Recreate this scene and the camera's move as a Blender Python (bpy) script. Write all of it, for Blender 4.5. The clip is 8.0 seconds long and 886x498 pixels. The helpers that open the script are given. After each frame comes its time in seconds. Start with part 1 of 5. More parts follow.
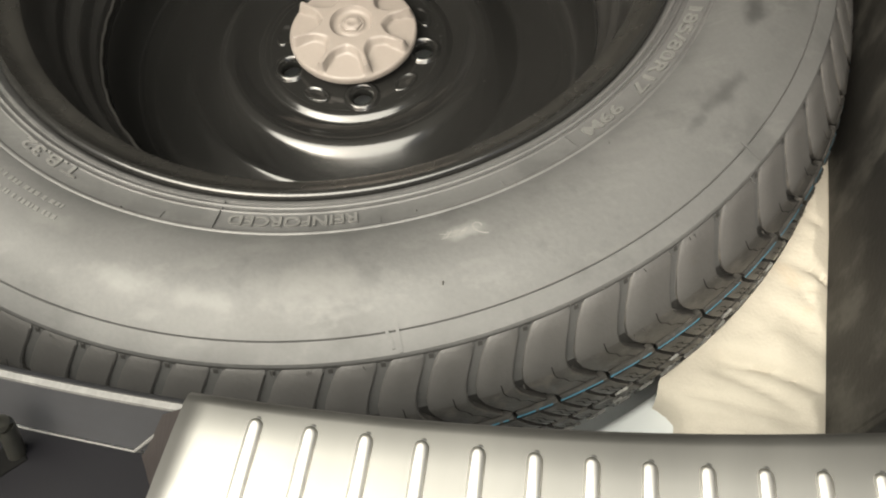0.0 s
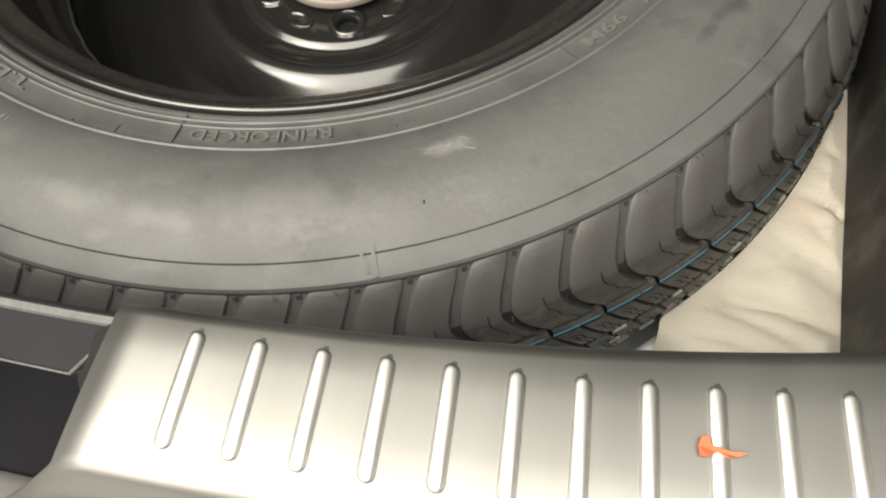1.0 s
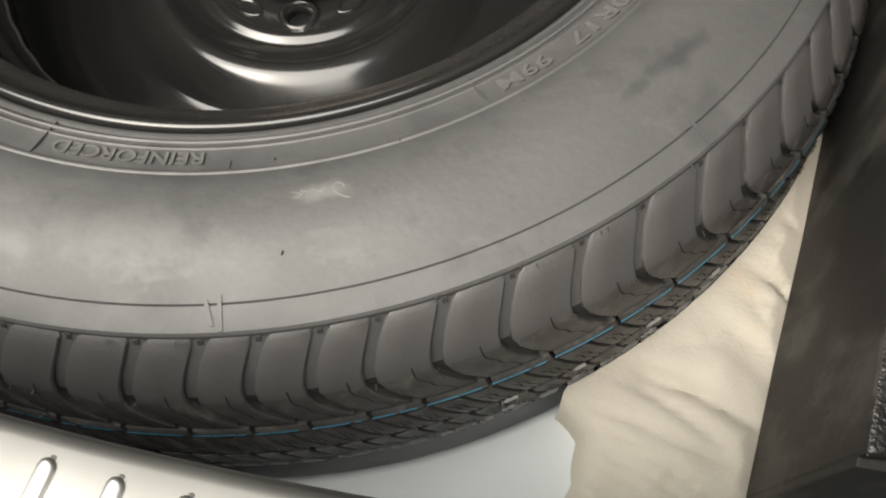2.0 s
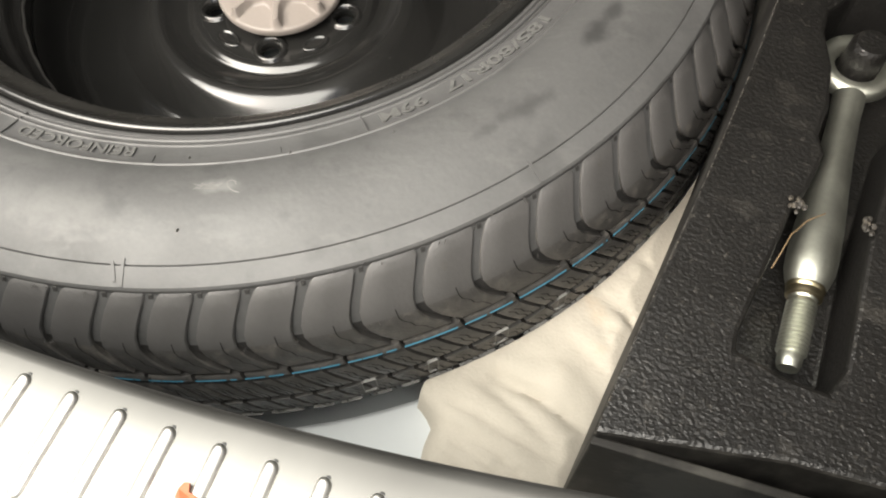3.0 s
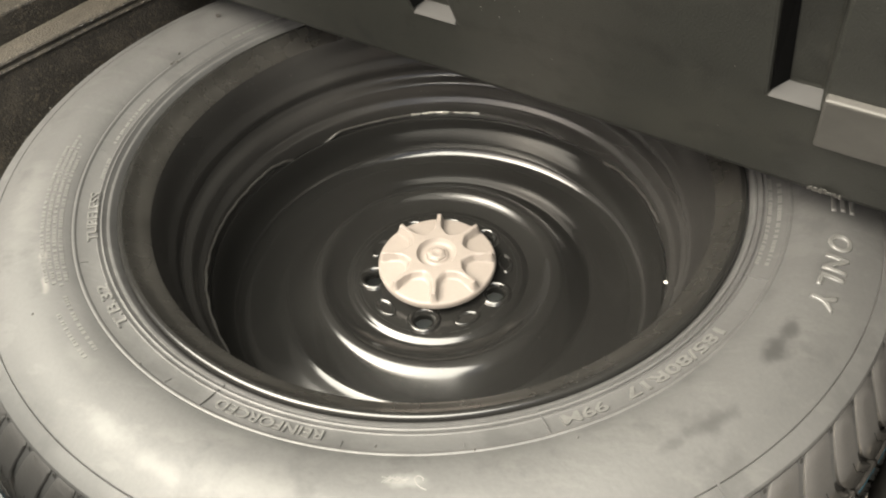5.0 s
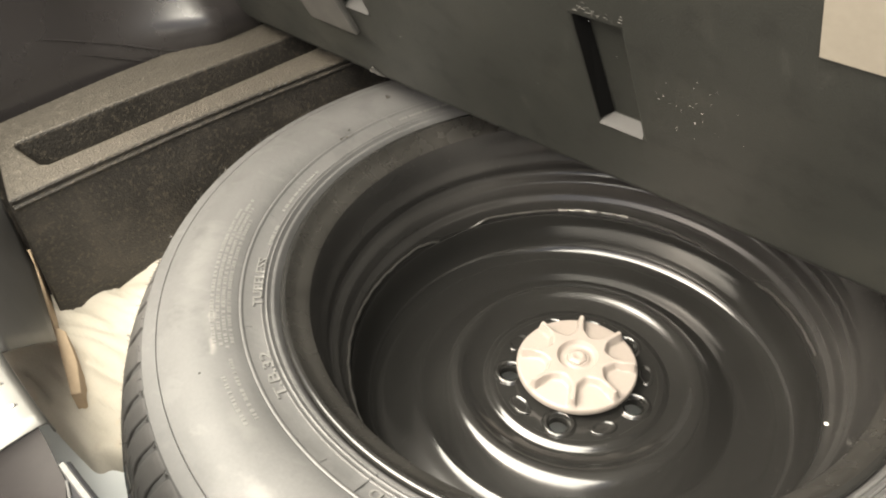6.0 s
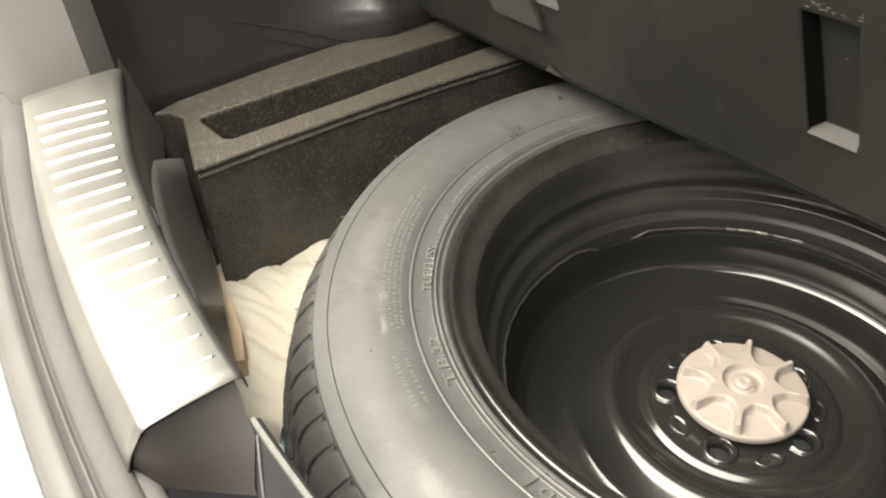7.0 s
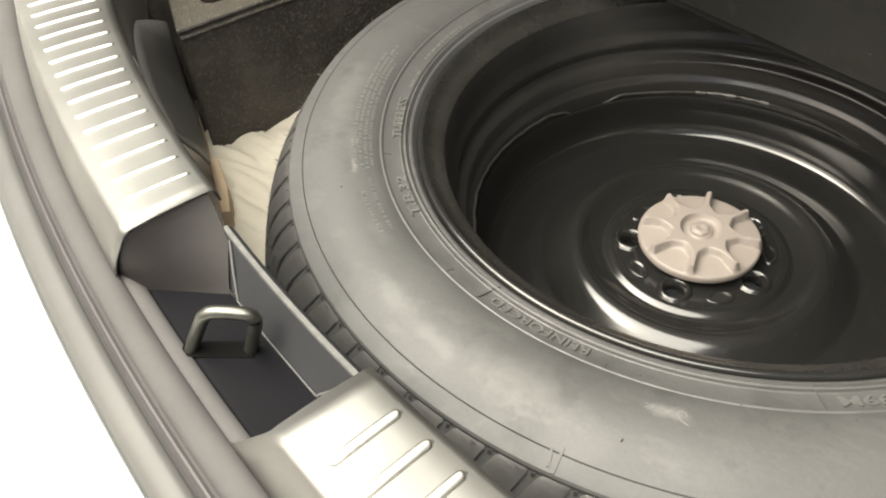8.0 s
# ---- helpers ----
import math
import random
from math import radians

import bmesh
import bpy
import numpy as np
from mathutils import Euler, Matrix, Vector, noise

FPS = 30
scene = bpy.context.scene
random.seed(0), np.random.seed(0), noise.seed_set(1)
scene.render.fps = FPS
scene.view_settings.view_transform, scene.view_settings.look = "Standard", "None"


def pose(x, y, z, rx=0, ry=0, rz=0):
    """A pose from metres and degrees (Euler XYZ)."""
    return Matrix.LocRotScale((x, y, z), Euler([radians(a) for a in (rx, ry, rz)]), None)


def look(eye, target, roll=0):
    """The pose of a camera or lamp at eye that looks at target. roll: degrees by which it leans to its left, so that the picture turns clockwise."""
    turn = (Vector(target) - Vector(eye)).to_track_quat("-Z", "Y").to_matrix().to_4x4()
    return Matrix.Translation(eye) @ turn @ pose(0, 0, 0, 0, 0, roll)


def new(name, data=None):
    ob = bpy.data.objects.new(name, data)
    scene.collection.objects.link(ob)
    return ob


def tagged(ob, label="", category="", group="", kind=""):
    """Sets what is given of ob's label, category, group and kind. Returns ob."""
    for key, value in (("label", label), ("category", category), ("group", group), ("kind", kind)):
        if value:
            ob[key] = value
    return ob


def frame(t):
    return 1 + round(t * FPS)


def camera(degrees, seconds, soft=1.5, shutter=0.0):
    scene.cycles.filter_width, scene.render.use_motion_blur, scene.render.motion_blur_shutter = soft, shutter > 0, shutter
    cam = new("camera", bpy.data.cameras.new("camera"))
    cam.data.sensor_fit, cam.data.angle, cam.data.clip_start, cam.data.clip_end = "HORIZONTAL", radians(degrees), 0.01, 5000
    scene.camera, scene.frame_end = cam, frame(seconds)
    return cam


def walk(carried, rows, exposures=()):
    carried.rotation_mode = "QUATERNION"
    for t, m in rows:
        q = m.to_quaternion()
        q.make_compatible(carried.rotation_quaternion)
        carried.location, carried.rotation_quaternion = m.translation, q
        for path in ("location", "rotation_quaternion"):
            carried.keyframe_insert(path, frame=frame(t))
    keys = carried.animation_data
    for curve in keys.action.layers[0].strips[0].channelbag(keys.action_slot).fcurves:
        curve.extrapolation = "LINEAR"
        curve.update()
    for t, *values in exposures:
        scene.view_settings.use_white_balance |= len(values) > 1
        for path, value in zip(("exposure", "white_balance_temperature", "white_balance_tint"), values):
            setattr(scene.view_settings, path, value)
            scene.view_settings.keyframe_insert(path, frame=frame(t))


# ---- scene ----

# Camera and its walk. Metres; the spare wheel's axis is the origin, the car looks along +y.
cam = camera(58.23, 8.0, soft=2.0)
ROWS = [
    (0, 0.1940, -0.4343, 0.5164, 28.73, 2.31, 12.87),
    (0.5, 0.2011, -0.4327, 0.4915, 27.75, 2.20, 12.85),
    (1, 0.2024, -0.4365, 0.4722, 26.68, 2.21, 13.37),
    (1.5, 0.2219, -0.4011, 0.4491, 25.64, 1.82, 16.24),
    (2, 0.2538, -0.3659, 0.4554, 24.27, 1.67, 20.01),
    (2.2, 0.2668, -0.3531, 0.4821, 23.67, 1.76, 21.60),
    (3.3, 0.3683, -0.3845, 0.5105, 30.88, 1.99, 28.33),
    (3.5, 0.3667, -0.3825, 0.5075, 32.98, 2.62, 29.26),
    (4, 0.3516, -0.3889, 0.5102, 36.55, 2.68, 30.48),
    (4.5, 0.3100, -0.3913, 0.5307, 40.47, 2.98, 31.25),
    (4.7, 0.2993, -0.3858, 0.5386, 42.07, 3.00, 31.68),
    (5.8, 0.2467, -0.4029, 0.5598, 48.58, 1.50, 39.95),
    (6, 0.2335, -0.4082, 0.5627, 49.50, 1.53, 42.27),
    (6.5, 0.2153, -0.4325, 0.5614, 50.89, 1.89, 48.48),
    (7, 0.2019, -0.4444, 0.5445, 51.08, 2.38, 51.71),
    (7.5, 0.2215, -0.4513, 0.5322, 49.13, 2.72, 52.38),
    (8, 0.2682, -0.4608, 0.5283, 44.98, 3.03, 51.83),
]
walk(cam, [(t, pose(x, y, z, rx, ry, rz)) for t, x, y, z, rx, ry, rz in ROWS],
     exposures=[(0, 0.48, 6760, 5), (0.5, 0.41, 6750, 5), (1, 0.13, 6720, 6), (1.5, 0.10, 6640, 7), (2.0, 0.10, 6480, 8), (2.2, 0.32, 6480, 8), (3.5, 0.52, 6520, 7), (4.5, 0.84, 6740, 5), (6.0, 1.28, 6950, 7), (7.0, 0.92, 6860, 6), (8, 0.54, 6720, 5)])


# World, sun, exposure.
world = bpy.data.worlds.new("world")
scene.world = world
world.use_nodes = True
wn = world.node_tree
bg = wn.nodes["Background"]
sky = wn.nodes.new("ShaderNodeTexSky")
sky.sky_type, sky.sun_disc = "NISHITA", False
SUN_UP, SUN_TURN = radians(48), radians(205)
sky.sun_elevation, sky.sun_rotation = SUN_UP, SUN_TURN
sky.air_density, sky.dust_density = 0.6, 8.0
wn.links.new(sky.outputs[0], bg.inputs[0])
bg.inputs[1].default_value = 0.12
sun = new("sun", bpy.data.lights.new("sun", "SUN"))
sun.data.energy, sun.data.angle, sun.data.color = 0.7, radians(25), (1.0, 0.93, 0.82)
sun.matrix_world = look((-1.4, -1.9, 2.9), (0, 0, 0))
opening = new("hatch_opening_light", bpy.data.lights.new("hatch_opening_light", "AREA"))
opening.data.shape, opening.data.size, opening.data.size_y = "RECTANGLE", 1.9, 0.95
opening.data.energy, opening.data.color = 41.0, (1.0, 0.95, 0.86)
opening.matrix_world = look((-0.14, -0.62, 1.27), (-0.03, -0.12, 0.1))


# Materials.
def mat(name, base, rough=0.5, metal=0.0, grain=0.0, grain_scale=200.0, blotch=0.0, blotch_scale=12.0, bump=0.0,
        bump_scale=400.0, rough_var=0.0, spread=0.0, kind="noise", spec=0.5, coat=0.0, stretch=(1, 1, 1), detail=4.0):
    m = bpy.data.materials.new(name)
    m.use_nodes = True
    nt = m.node_tree
    b = nt.nodes["Principled BSDF"]
    b.inputs["Roughness"].default_value = rough
    b.inputs["Metallic"].default_value = metal
    b.inputs["Specular IOR Level"].default_value = spec
    b.inputs["Coat Weight"].default_value = coat
    b.inputs["Coat Roughness"].default_value = 0.08
    co = nt.nodes.new("ShaderNodeTexCoord")
    mp = nt.nodes.new("ShaderNodeMapping")
    mp.inputs["Scale"].default_value = stretch
    nt.links.new(co.outputs["Object"], mp.inputs[0])

    def noise_at(scale, det=4.0):
        n = nt.nodes.new("ShaderNodeTexNoise")
        n.inputs["Scale"].default_value, n.inputs["Detail"].default_value = scale, det
        nt.links.new(mp.outputs[0], n.inputs["Vector"])
        return n.outputs["Fac"]

    def math2(op, a, c):
        n = nt.nodes.new("ShaderNodeMath")
        n.operation = op
        for k, v in ((0, a), (1, c)):
            if isinstance(v, (int, float)):
                n.inputs[k].default_value = v
            else:
                nt.links.new(v, n.inputs[k])
        return n.outputs[0]

    value = 1.0
    if grain:
        value = math2("MULTIPLY_ADD", noise_at(grain_scale), 2 * grain)
        value.node.inputs[2].default_value = 1 - grain
    if blotch:
        bl = math2("MULTIPLY_ADD", noise_at(blotch_scale, 6.0), 2 * blotch)
        bl.node.inputs[2].default_value = 1 - blotch
        value = math2("MULTIPLY", value, bl)
    if spread:
        oi = nt.nodes.new("ShaderNodeObjectInfo")
        sp = math2("MULTIPLY_ADD", oi.outputs["Random"], 2 * spread)
        sp.node.inputs[2].default_value = 1 - spread
        value = math2("MULTIPLY", value, sp)
    mix = nt.nodes.new("ShaderNodeVectorMath")
    mix.operation = "SCALE"
    mix.inputs[0].default_value = base
    if isinstance(value, float):
        mix.inputs["Scale"].default_value = value
    else:
        nt.links.new(value, mix.inputs["Scale"])
    nt.links.new(mix.outputs[0], b.inputs["Base Color"])
    if rough_var:
        rv = math2("MULTIPLY_ADD", noise_at(blotch_scale * 1.7, 6.0), 2 * rough_var)
        rv.node.inputs[2].default_value = rough - rough_var
        nt.links.new(rv, b.inputs["Roughness"])
    if bump:
        bp = nt.nodes.new("ShaderNodeBump")
        bp.inputs["Strength"].default_value, bp.inputs["Distance"].default_value = 1.0, bump
        if kind == "voronoi":
            v = nt.nodes.new("ShaderNodeTexVoronoi")
            v.inputs["Scale"].default_value = bump_scale
            nt.links.new(mp.outputs[0], v.inputs["Vector"])
            nt.links.new(v.outputs["Distance"], bp.inputs["Height"])
        else:
            nt.links.new(noise_at(bump_scale, detail), bp.inputs["Height"])
        nt.links.new(bp.outputs[0], b.inputs["Normal"])
    return m


def smudge(m, centre, size, colour, rough, seed_scale=90.0, strength=1.0):
    """A stain of its own shape on a material: an ellipse broken up by noise, in object coordinates."""
    nt = m.node_tree
    b = nt.nodes["Principled BSDF"]
    old_c = b.inputs["Base Color"].links[0].from_socket
    co = nt.nodes.new("ShaderNodeTexCoord")
    mp = nt.nodes.new("ShaderNodeMapping")
    mp.vector_type = "TEXTURE"
    mp.inputs["Location"].default_value = centre[:3]
    mp.inputs["Rotation"].default_value = (0, 0, radians(centre[3]))
    mp.inputs["Scale"].default_value = size
    nt.links.new(co.outputs["Object"], mp.inputs[0])
    ln = nt.nodes.new("ShaderNodeVectorMath")
    ln.operation = "LENGTH"
    nt.links.new(mp.outputs[0], ln.inputs[0])
    nz = nt.nodes.new("ShaderNodeTexNoise")
    nz.inputs["Scale"].default_value, nz.inputs["Detail"].default_value = seed_scale, 6.0
    nt.links.new(co.outputs["Object"], nz.inputs["Vector"])
    ad = nt.nodes.new("ShaderNodeMath")
    ad.operation = "MULTIPLY_ADD"
    ad.inputs[1].default_value, ad.inputs[2].default_value = 2.2, -1.1
    nt.links.new(nz.outputs["Fac"], ad.inputs[0])
    sm = nt.nodes.new("ShaderNodeMath")
    sm.operation = "ADD"
    nt.links.new(ln.outputs["Value"], sm.inputs[0])
    nt.links.new(ad.outputs[0], sm.inputs[1])
    mr = nt.nodes.new("ShaderNodeMapRange")
    mr.interpolation_type = "SMOOTHSTEP"
    mr.inputs["From Min"].default_value, mr.inputs["From Max"].default_value = 1.25, 0.1
    mr.inputs["To Max"].default_value = strength
    nt.links.new(sm.outputs[0], mr.inputs["Value"])
    mx = nt.nodes.new("ShaderNodeMix")
    mx.data_type = "RGBA"
    nt.links.new(mr.outputs[0], mx.inputs["Factor"])
    nt.links.new(old_c, mx.inputs["A"])
    mx.inputs["B"].default_value = (*colour, 1)
    nt.links.new(mx.outputs["Result"], b.inputs["Base Color"])
    mf = nt.nodes.new("ShaderNodeMix")
    nt.links.new(mr.outputs[0], mf.inputs["Factor"])
    if b.inputs["Roughness"].links:
        nt.links.new(b.inputs["Roughness"].links[0].from_socket, mf.inputs["A"])
    else:
        mf.inputs["A"].default_value = b.inputs["Roughness"].default_value
    mf.inputs["B"].default_value = rough
    nt.links.new(mf.outputs["Result"], b.inputs["Roughness"])


def patches(m, scale, low, high, colour, rough, strength, stretch=(1, 1, 1), turn=0.0, vary=False):
    """Worn, dirty or glinting patches of irregular shape laid over a material."""
    nt = m.node_tree
    b = nt.nodes["Principled BSDF"]
    co = nt.nodes.new("ShaderNodeTexCoord")
    mp = nt.nodes.new("ShaderNodeMapping")
    mp.vector_type = "TEXTURE"
    mp.inputs["Rotation"].default_value = (0, 0, radians(turn))
    mp.inputs["Scale"].default_value = stretch
    nt.links.new(co.outputs["Object"], mp.inputs[0])
    src = mp.outputs[0]
    if vary:
        oi = nt.nodes.new("ShaderNodeObjectInfo")
        sh = nt.nodes.new("ShaderNodeVectorMath")
        sh.operation = "SCALE"
        sh.inputs[0].default_value = (7.0, 3.0, 5.0)
        nt.links.new(oi.outputs["Random"], sh.inputs["Scale"])
        ad = nt.nodes.new("ShaderNodeVectorMath")
        ad.operation = "ADD"
        nt.links.new(src, ad.inputs[0])
        nt.links.new(sh.outputs[0], ad.inputs[1])
        src = ad.outputs[0]
    nz = nt.nodes.new("ShaderNodeTexNoise")
    nz.inputs["Scale"].default_value, nz.inputs["Detail"].default_value, nz.inputs["Roughness"].default_value = scale, 7.0, 0.62
    nt.links.new(src, nz.inputs["Vector"])
    mr = nt.nodes.new("ShaderNodeMapRange")
    mr.interpolation_type = "SMOOTHSTEP"
    mr.inputs["From Min"].default_value, mr.inputs["From Max"].default_value = low, high
    mr.inputs["To Max"].default_value = strength
    nt.links.new(nz.outputs["Fac"], mr.inputs["Value"])
    mx = nt.nodes.new("ShaderNodeMix")
    mx.data_type = "RGBA"
    nt.links.new(mr.outputs[0], mx.inputs["Factor"])
    nt.links.new(b.inputs["Base Color"].links[0].from_socket, mx.inputs["A"])
    mx.inputs["B"].default_value = (*colour, 1)
    nt.links.new(mx.outputs["Result"], b.inputs["Base Color"])
    mf = nt.nodes.new("ShaderNodeMix")
    nt.links.new(mr.outputs[0], mf.inputs["Factor"])
    if b.inputs["Roughness"].links:
        nt.links.new(b.inputs["Roughness"].links[0].from_socket, mf.inputs["A"])
    else:
        mf.inputs["A"].default_value = b.inputs["Roughness"].default_value
    mf.inputs["B"].default_value = rough
    nt.links.new(mf.outputs["Result"], b.inputs["Roughness"])
    return m


M_RUBBER = mat("sidewall_rubber", (0.062, 0.062, 0.062), 0.60, spec=0.85, grain=0.16, grain_scale=420, blotch=0.34, blotch_scale=13,
               bump=0.00016, bump_scale=230, rough_var=0.16)
patches(M_RUBBER, 26, 0.52, 0.66, (0.042, 0.042, 0.042), 0.62, 0.75)
patches(M_RUBBER, 60, 0.54, 0.66, (0.095, 0.095, 0.093), 0.46, 0.30, (2.2, 1, 1), 25)
# Print paler than the sidewall: glare on the raised edges put into the colour.
M_PRINT = mat("pale_print_rubber", (0.105, 0.105, 0.102), 0.36, spec=0.9, grain=0.25, grain_scale=500)
M_SHOULDER = mat("shoulder_rubber", (0.060, 0.058, 0.057), 0.52, spec=0.9, grain=0.12, grain_scale=300, blotch=0.15, blotch_scale=25, bump=0.0002,
                 bump_scale=500, rough_var=0.08)
# Rubber darkened for the deep grooves: their shade is put into the base colour.
M_GROOVE = mat("shaded_groove_rubber", (0.036, 0.035, 0.034), 0.7, grain=0.2, grain_scale=300, spec=0.25)
M_TREAD = mat("tread_rubber", (0.048, 0.046, 0.044), 0.45, spec=0.8, grain=0.16, grain_scale=300, blotch=0.2, blotch_scale=25,
              bump=0.0003, bump_scale=500, rough_var=0.08)
patches(M_TREAD, 120, 0.50, 0.64, (0.105, 0.096, 0.086), 0.7, 0.7, vary=True)
patches(M_TREAD, 55, 0.48, 0.62, (0.036, 0.034, 0.031), 0.6, 0.7, vary=True)
patches(M_SHOULDER, 90, 0.60, 0.72, (0.06, 0.056, 0.05), 0.6, 0.6, vary=True)
M_SIPE = mat("sipe_black", (0.006, 0.006, 0.006), 0.95, spec=0.03)
M_BLUE = mat("blue_marking_paint", (0.09, 0.33, 0.50), 0.6, grain=0.3, grain_scale=220)
M_MARK = mat("pale_rubber_mark", (0.19, 0.188, 0.18), 0.6, grain=0.4, grain_scale=300)
M_RIM = mat("black_gloss_enamel", (0.0150, 0.0149, 0.0143), 0.145, blotch=0.35, blotch_scale=8, rough_var=0.05, spec=0.8)
patches(M_RIM, 420, 0.66, 0.74, (0.06, 0.056, 0.05), 0.5, 0.5)
# Haze and reflections are put into the barrel's lighter base; the flecks are dust.
M_BARREL = mat("lifted_black_enamel", (0.028, 0.0273, 0.0262), 0.22, blotch=0.4, blotch_scale=11, rough_var=0.08, spec=0.7)
patches(M_BARREL, 420, 0.66, 0.74, (0.09, 0.085, 0.078), 0.5, 0.5)
# Rim shoulder: its grey reflection is put into a base lighter than the disc's.
M_LIP = mat("grey_rim_shoulder", (0.026, 0.025, 0.023), 0.27, grain=0.2, grain_scale=160, blotch=0.45, blotch_scale=24, rough_var=0.08, spec=0.8)
# Paler enamel along the disc edge puts its thin highlight into the colour.
M_RIMEDGE = mat("highlight_enamel_edge", (0.05, 0.048, 0.045), 0.28, grain=0.4, grain_scale=200, blotch=0.4, blotch_scale=30, spec=0.8)
M_WELD = mat("bare_weld_steel", (0.45, 0.44, 0.42), 0.35, 0.9, grain=0.3, grain_scale=400, bump=0.0005, bump_scale=400)
M_CAP = mat("pinkish_grey_plastic", (0.245, 0.216, 0.196), 0.42, grain=0.05, grain_scale=300, blotch=0.06, blotch_scale=30,
            bump=0.0001, bump_scale=900)
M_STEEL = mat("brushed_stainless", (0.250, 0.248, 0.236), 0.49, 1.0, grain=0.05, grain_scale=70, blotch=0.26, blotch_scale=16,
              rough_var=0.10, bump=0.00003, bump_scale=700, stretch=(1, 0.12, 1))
# Ribs far paler than the sheet they belong to: highlights put into the colour.
M_RIB = mat("highlight_rib_steel", (0.74, 0.73, 0.69), 0.38, 1.0, grain=0.05, grain_scale=70, blotch=0.1, blotch_scale=16)
M_TRIM = mat("grained_black_trim", (0.020, 0.017, 0.017), 0.55, spec=0.3, grain=0.15, grain_scale=500, bump=0.00012, bump_scale=1100,
             blotch=0.2, blotch_scale=14)
# Dark recess floor trim; the low light there is put into its base too.
M_TRIMG = mat("smooth_dark_shaded_trim", (0.0045, 0.0045, 0.006), 0.6, spec=0.07, grain=0.1, grain_scale=300, blotch=0.25, blotch_scale=9,
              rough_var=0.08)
M_ENDWALL = mat("streaked_brown_trim", (0.021, 0.018, 0.0175), 0.5, spec=0.3, grain=0.14, grain_scale=420, bump=0.0001, bump_scale=520, blotch=0.15, blotch_scale=14, stretch=(1, 0.3, 1))
M_SIDE = mat("side_trim_plastic", (0.026, 0.0235, 0.0235), 0.27, spec=0.9, grain=0.1, grain_scale=300, blotch=0.2, blotch_scale=7, rough_var=0.06)
M_STRIKER = mat("dull_steel", (0.15, 0.152, 0.135), 0.34, 0.9, grain=0.15, grain_scale=300, blotch=0.2, blotch_scale=60)
M_WALL = mat("scuffed_grey_trim", (0.024, 0.025, 0.028), 0.48, grain=0.15, grain_scale=300, blotch=0.3, blotch_scale=40)
M_EDGE = mat("scuffed_pale_edge", (0.105, 0.105, 0.103), 0.5, grain=0.35, grain_scale=300, blotch=0.3, blotch_scale=60, stretch=(2.5, 1, 1))
M_LEDGE = mat("ledge_and_dot_grey", (0.030, 0.030, 0.029), 0.45, blotch=0.25, blotch_scale=60, grain=0.1)
M_PILLAR = mat("grey_trim", (0.10, 0.092, 0.086), 0.5, grain=0.08, grain_scale=400, bump=0.0002, bump_scale=800)
M_PANEL = mat("grey_inner_trim", (0.085, 0.083, 0.081), 0.5, grain=0.1, grain_scale=300, blotch=0.25, blotch_scale=25)
M_GREYTRIM = mat("grey_grained_trim", (0.118, 0.113, 0.109), 0.5, grain=0.08, grain_scale=400, bump=0.0002, bump_scale=800, blotch=0.1)
M_FOAM = mat("black_moulded_foam", (0.0075, 0.0071, 0.0066), 0.34, spec=0.55, grain=0.3, grain_scale=240, blotch=0.35, blotch_scale=20,
             bump=0.0006, bump_scale=430, detail=2.0, stretch=(1, 1.2, 1), rough_var=0.10)
M_FOAMS = mat("smooth_foam_skin", (0.016, 0.015, 0.0135), 0.6, spec=0.3, grain=0.2, grain_scale=300, blotch=0.5, blotch_scale=22, bump=0.0002, bump_scale=260)
patches(M_FOAMS, 30, 0.46, 0.66, (0.075, 0.072, 0.064), 0.6, 0.6, (1, 1, 2))
# Pit walls take a darker foam: the shade inside is put into the colour.
M_FOAMP = mat("shaded_foam_pit", (0.0070, 0.0066, 0.0062), 0.5, spec=0.3, grain=0.3, grain_scale=300, blotch=0.4, blotch_scale=40, bump=0.0005, bump_scale=430)
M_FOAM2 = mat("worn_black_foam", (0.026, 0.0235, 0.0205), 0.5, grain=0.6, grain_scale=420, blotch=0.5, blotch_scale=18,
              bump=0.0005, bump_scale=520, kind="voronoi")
M_COTTON = mat("cotton_wadding", (0.485, 0.450, 0.388), 0.95, grain=0.06, grain_scale=700, blotch=0.10, blotch_scale=30,
               bump=0.00035, bump_scale=420, spec=0.1)
patches(M_FOAM2, 260, 0.53, 0.63, (0.11, 0.092, 0.068), 0.8, 0.45)
patches(M_FOAM2, 26, 0.50, 0.68, (0.058, 0.050, 0.040), 0.7, 0.55)
patches(M_FOAM2, 700, 0.64, 0.70, (0.26, 0.24, 0.20), 0.8, 0.6)
# Lighter copy for top faces: dust, plus the light on them put into colour.
M_FOAM2T = mat("dusty_lit_foam_top", (0.050, 0.044, 0.036), 0.55, grain=0.6, grain_scale=420, blotch=0.25, blotch_scale=12,
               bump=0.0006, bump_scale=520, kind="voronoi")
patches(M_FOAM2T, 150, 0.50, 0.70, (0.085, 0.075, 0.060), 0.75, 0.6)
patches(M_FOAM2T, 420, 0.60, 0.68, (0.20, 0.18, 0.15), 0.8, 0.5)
# Fine paler specks put the glints of the foam pebbles into the colour.
patches(M_FOAM, 420, 0.58, 0.68, (0.034, 0.031, 0.026), 0.6, 0.7)
patches(M_FOAM, 38, 0.55, 0.70, (0.022, 0.020, 0.017), 0.5, 0.6)
patches(M_COTTON, 26, 0.58, 0.74, (0.50, 0.38, 0.26), 0.95, 0.40)
M_BOARD = mat("dark_moulded_board", (0.0225, 0.0235, 0.0205), 0.50, grain=0.12, grain_scale=600, blotch=0.25, blotch_scale=7,
              bump=0.0003, bump_scale=700, rough_var=0.06)
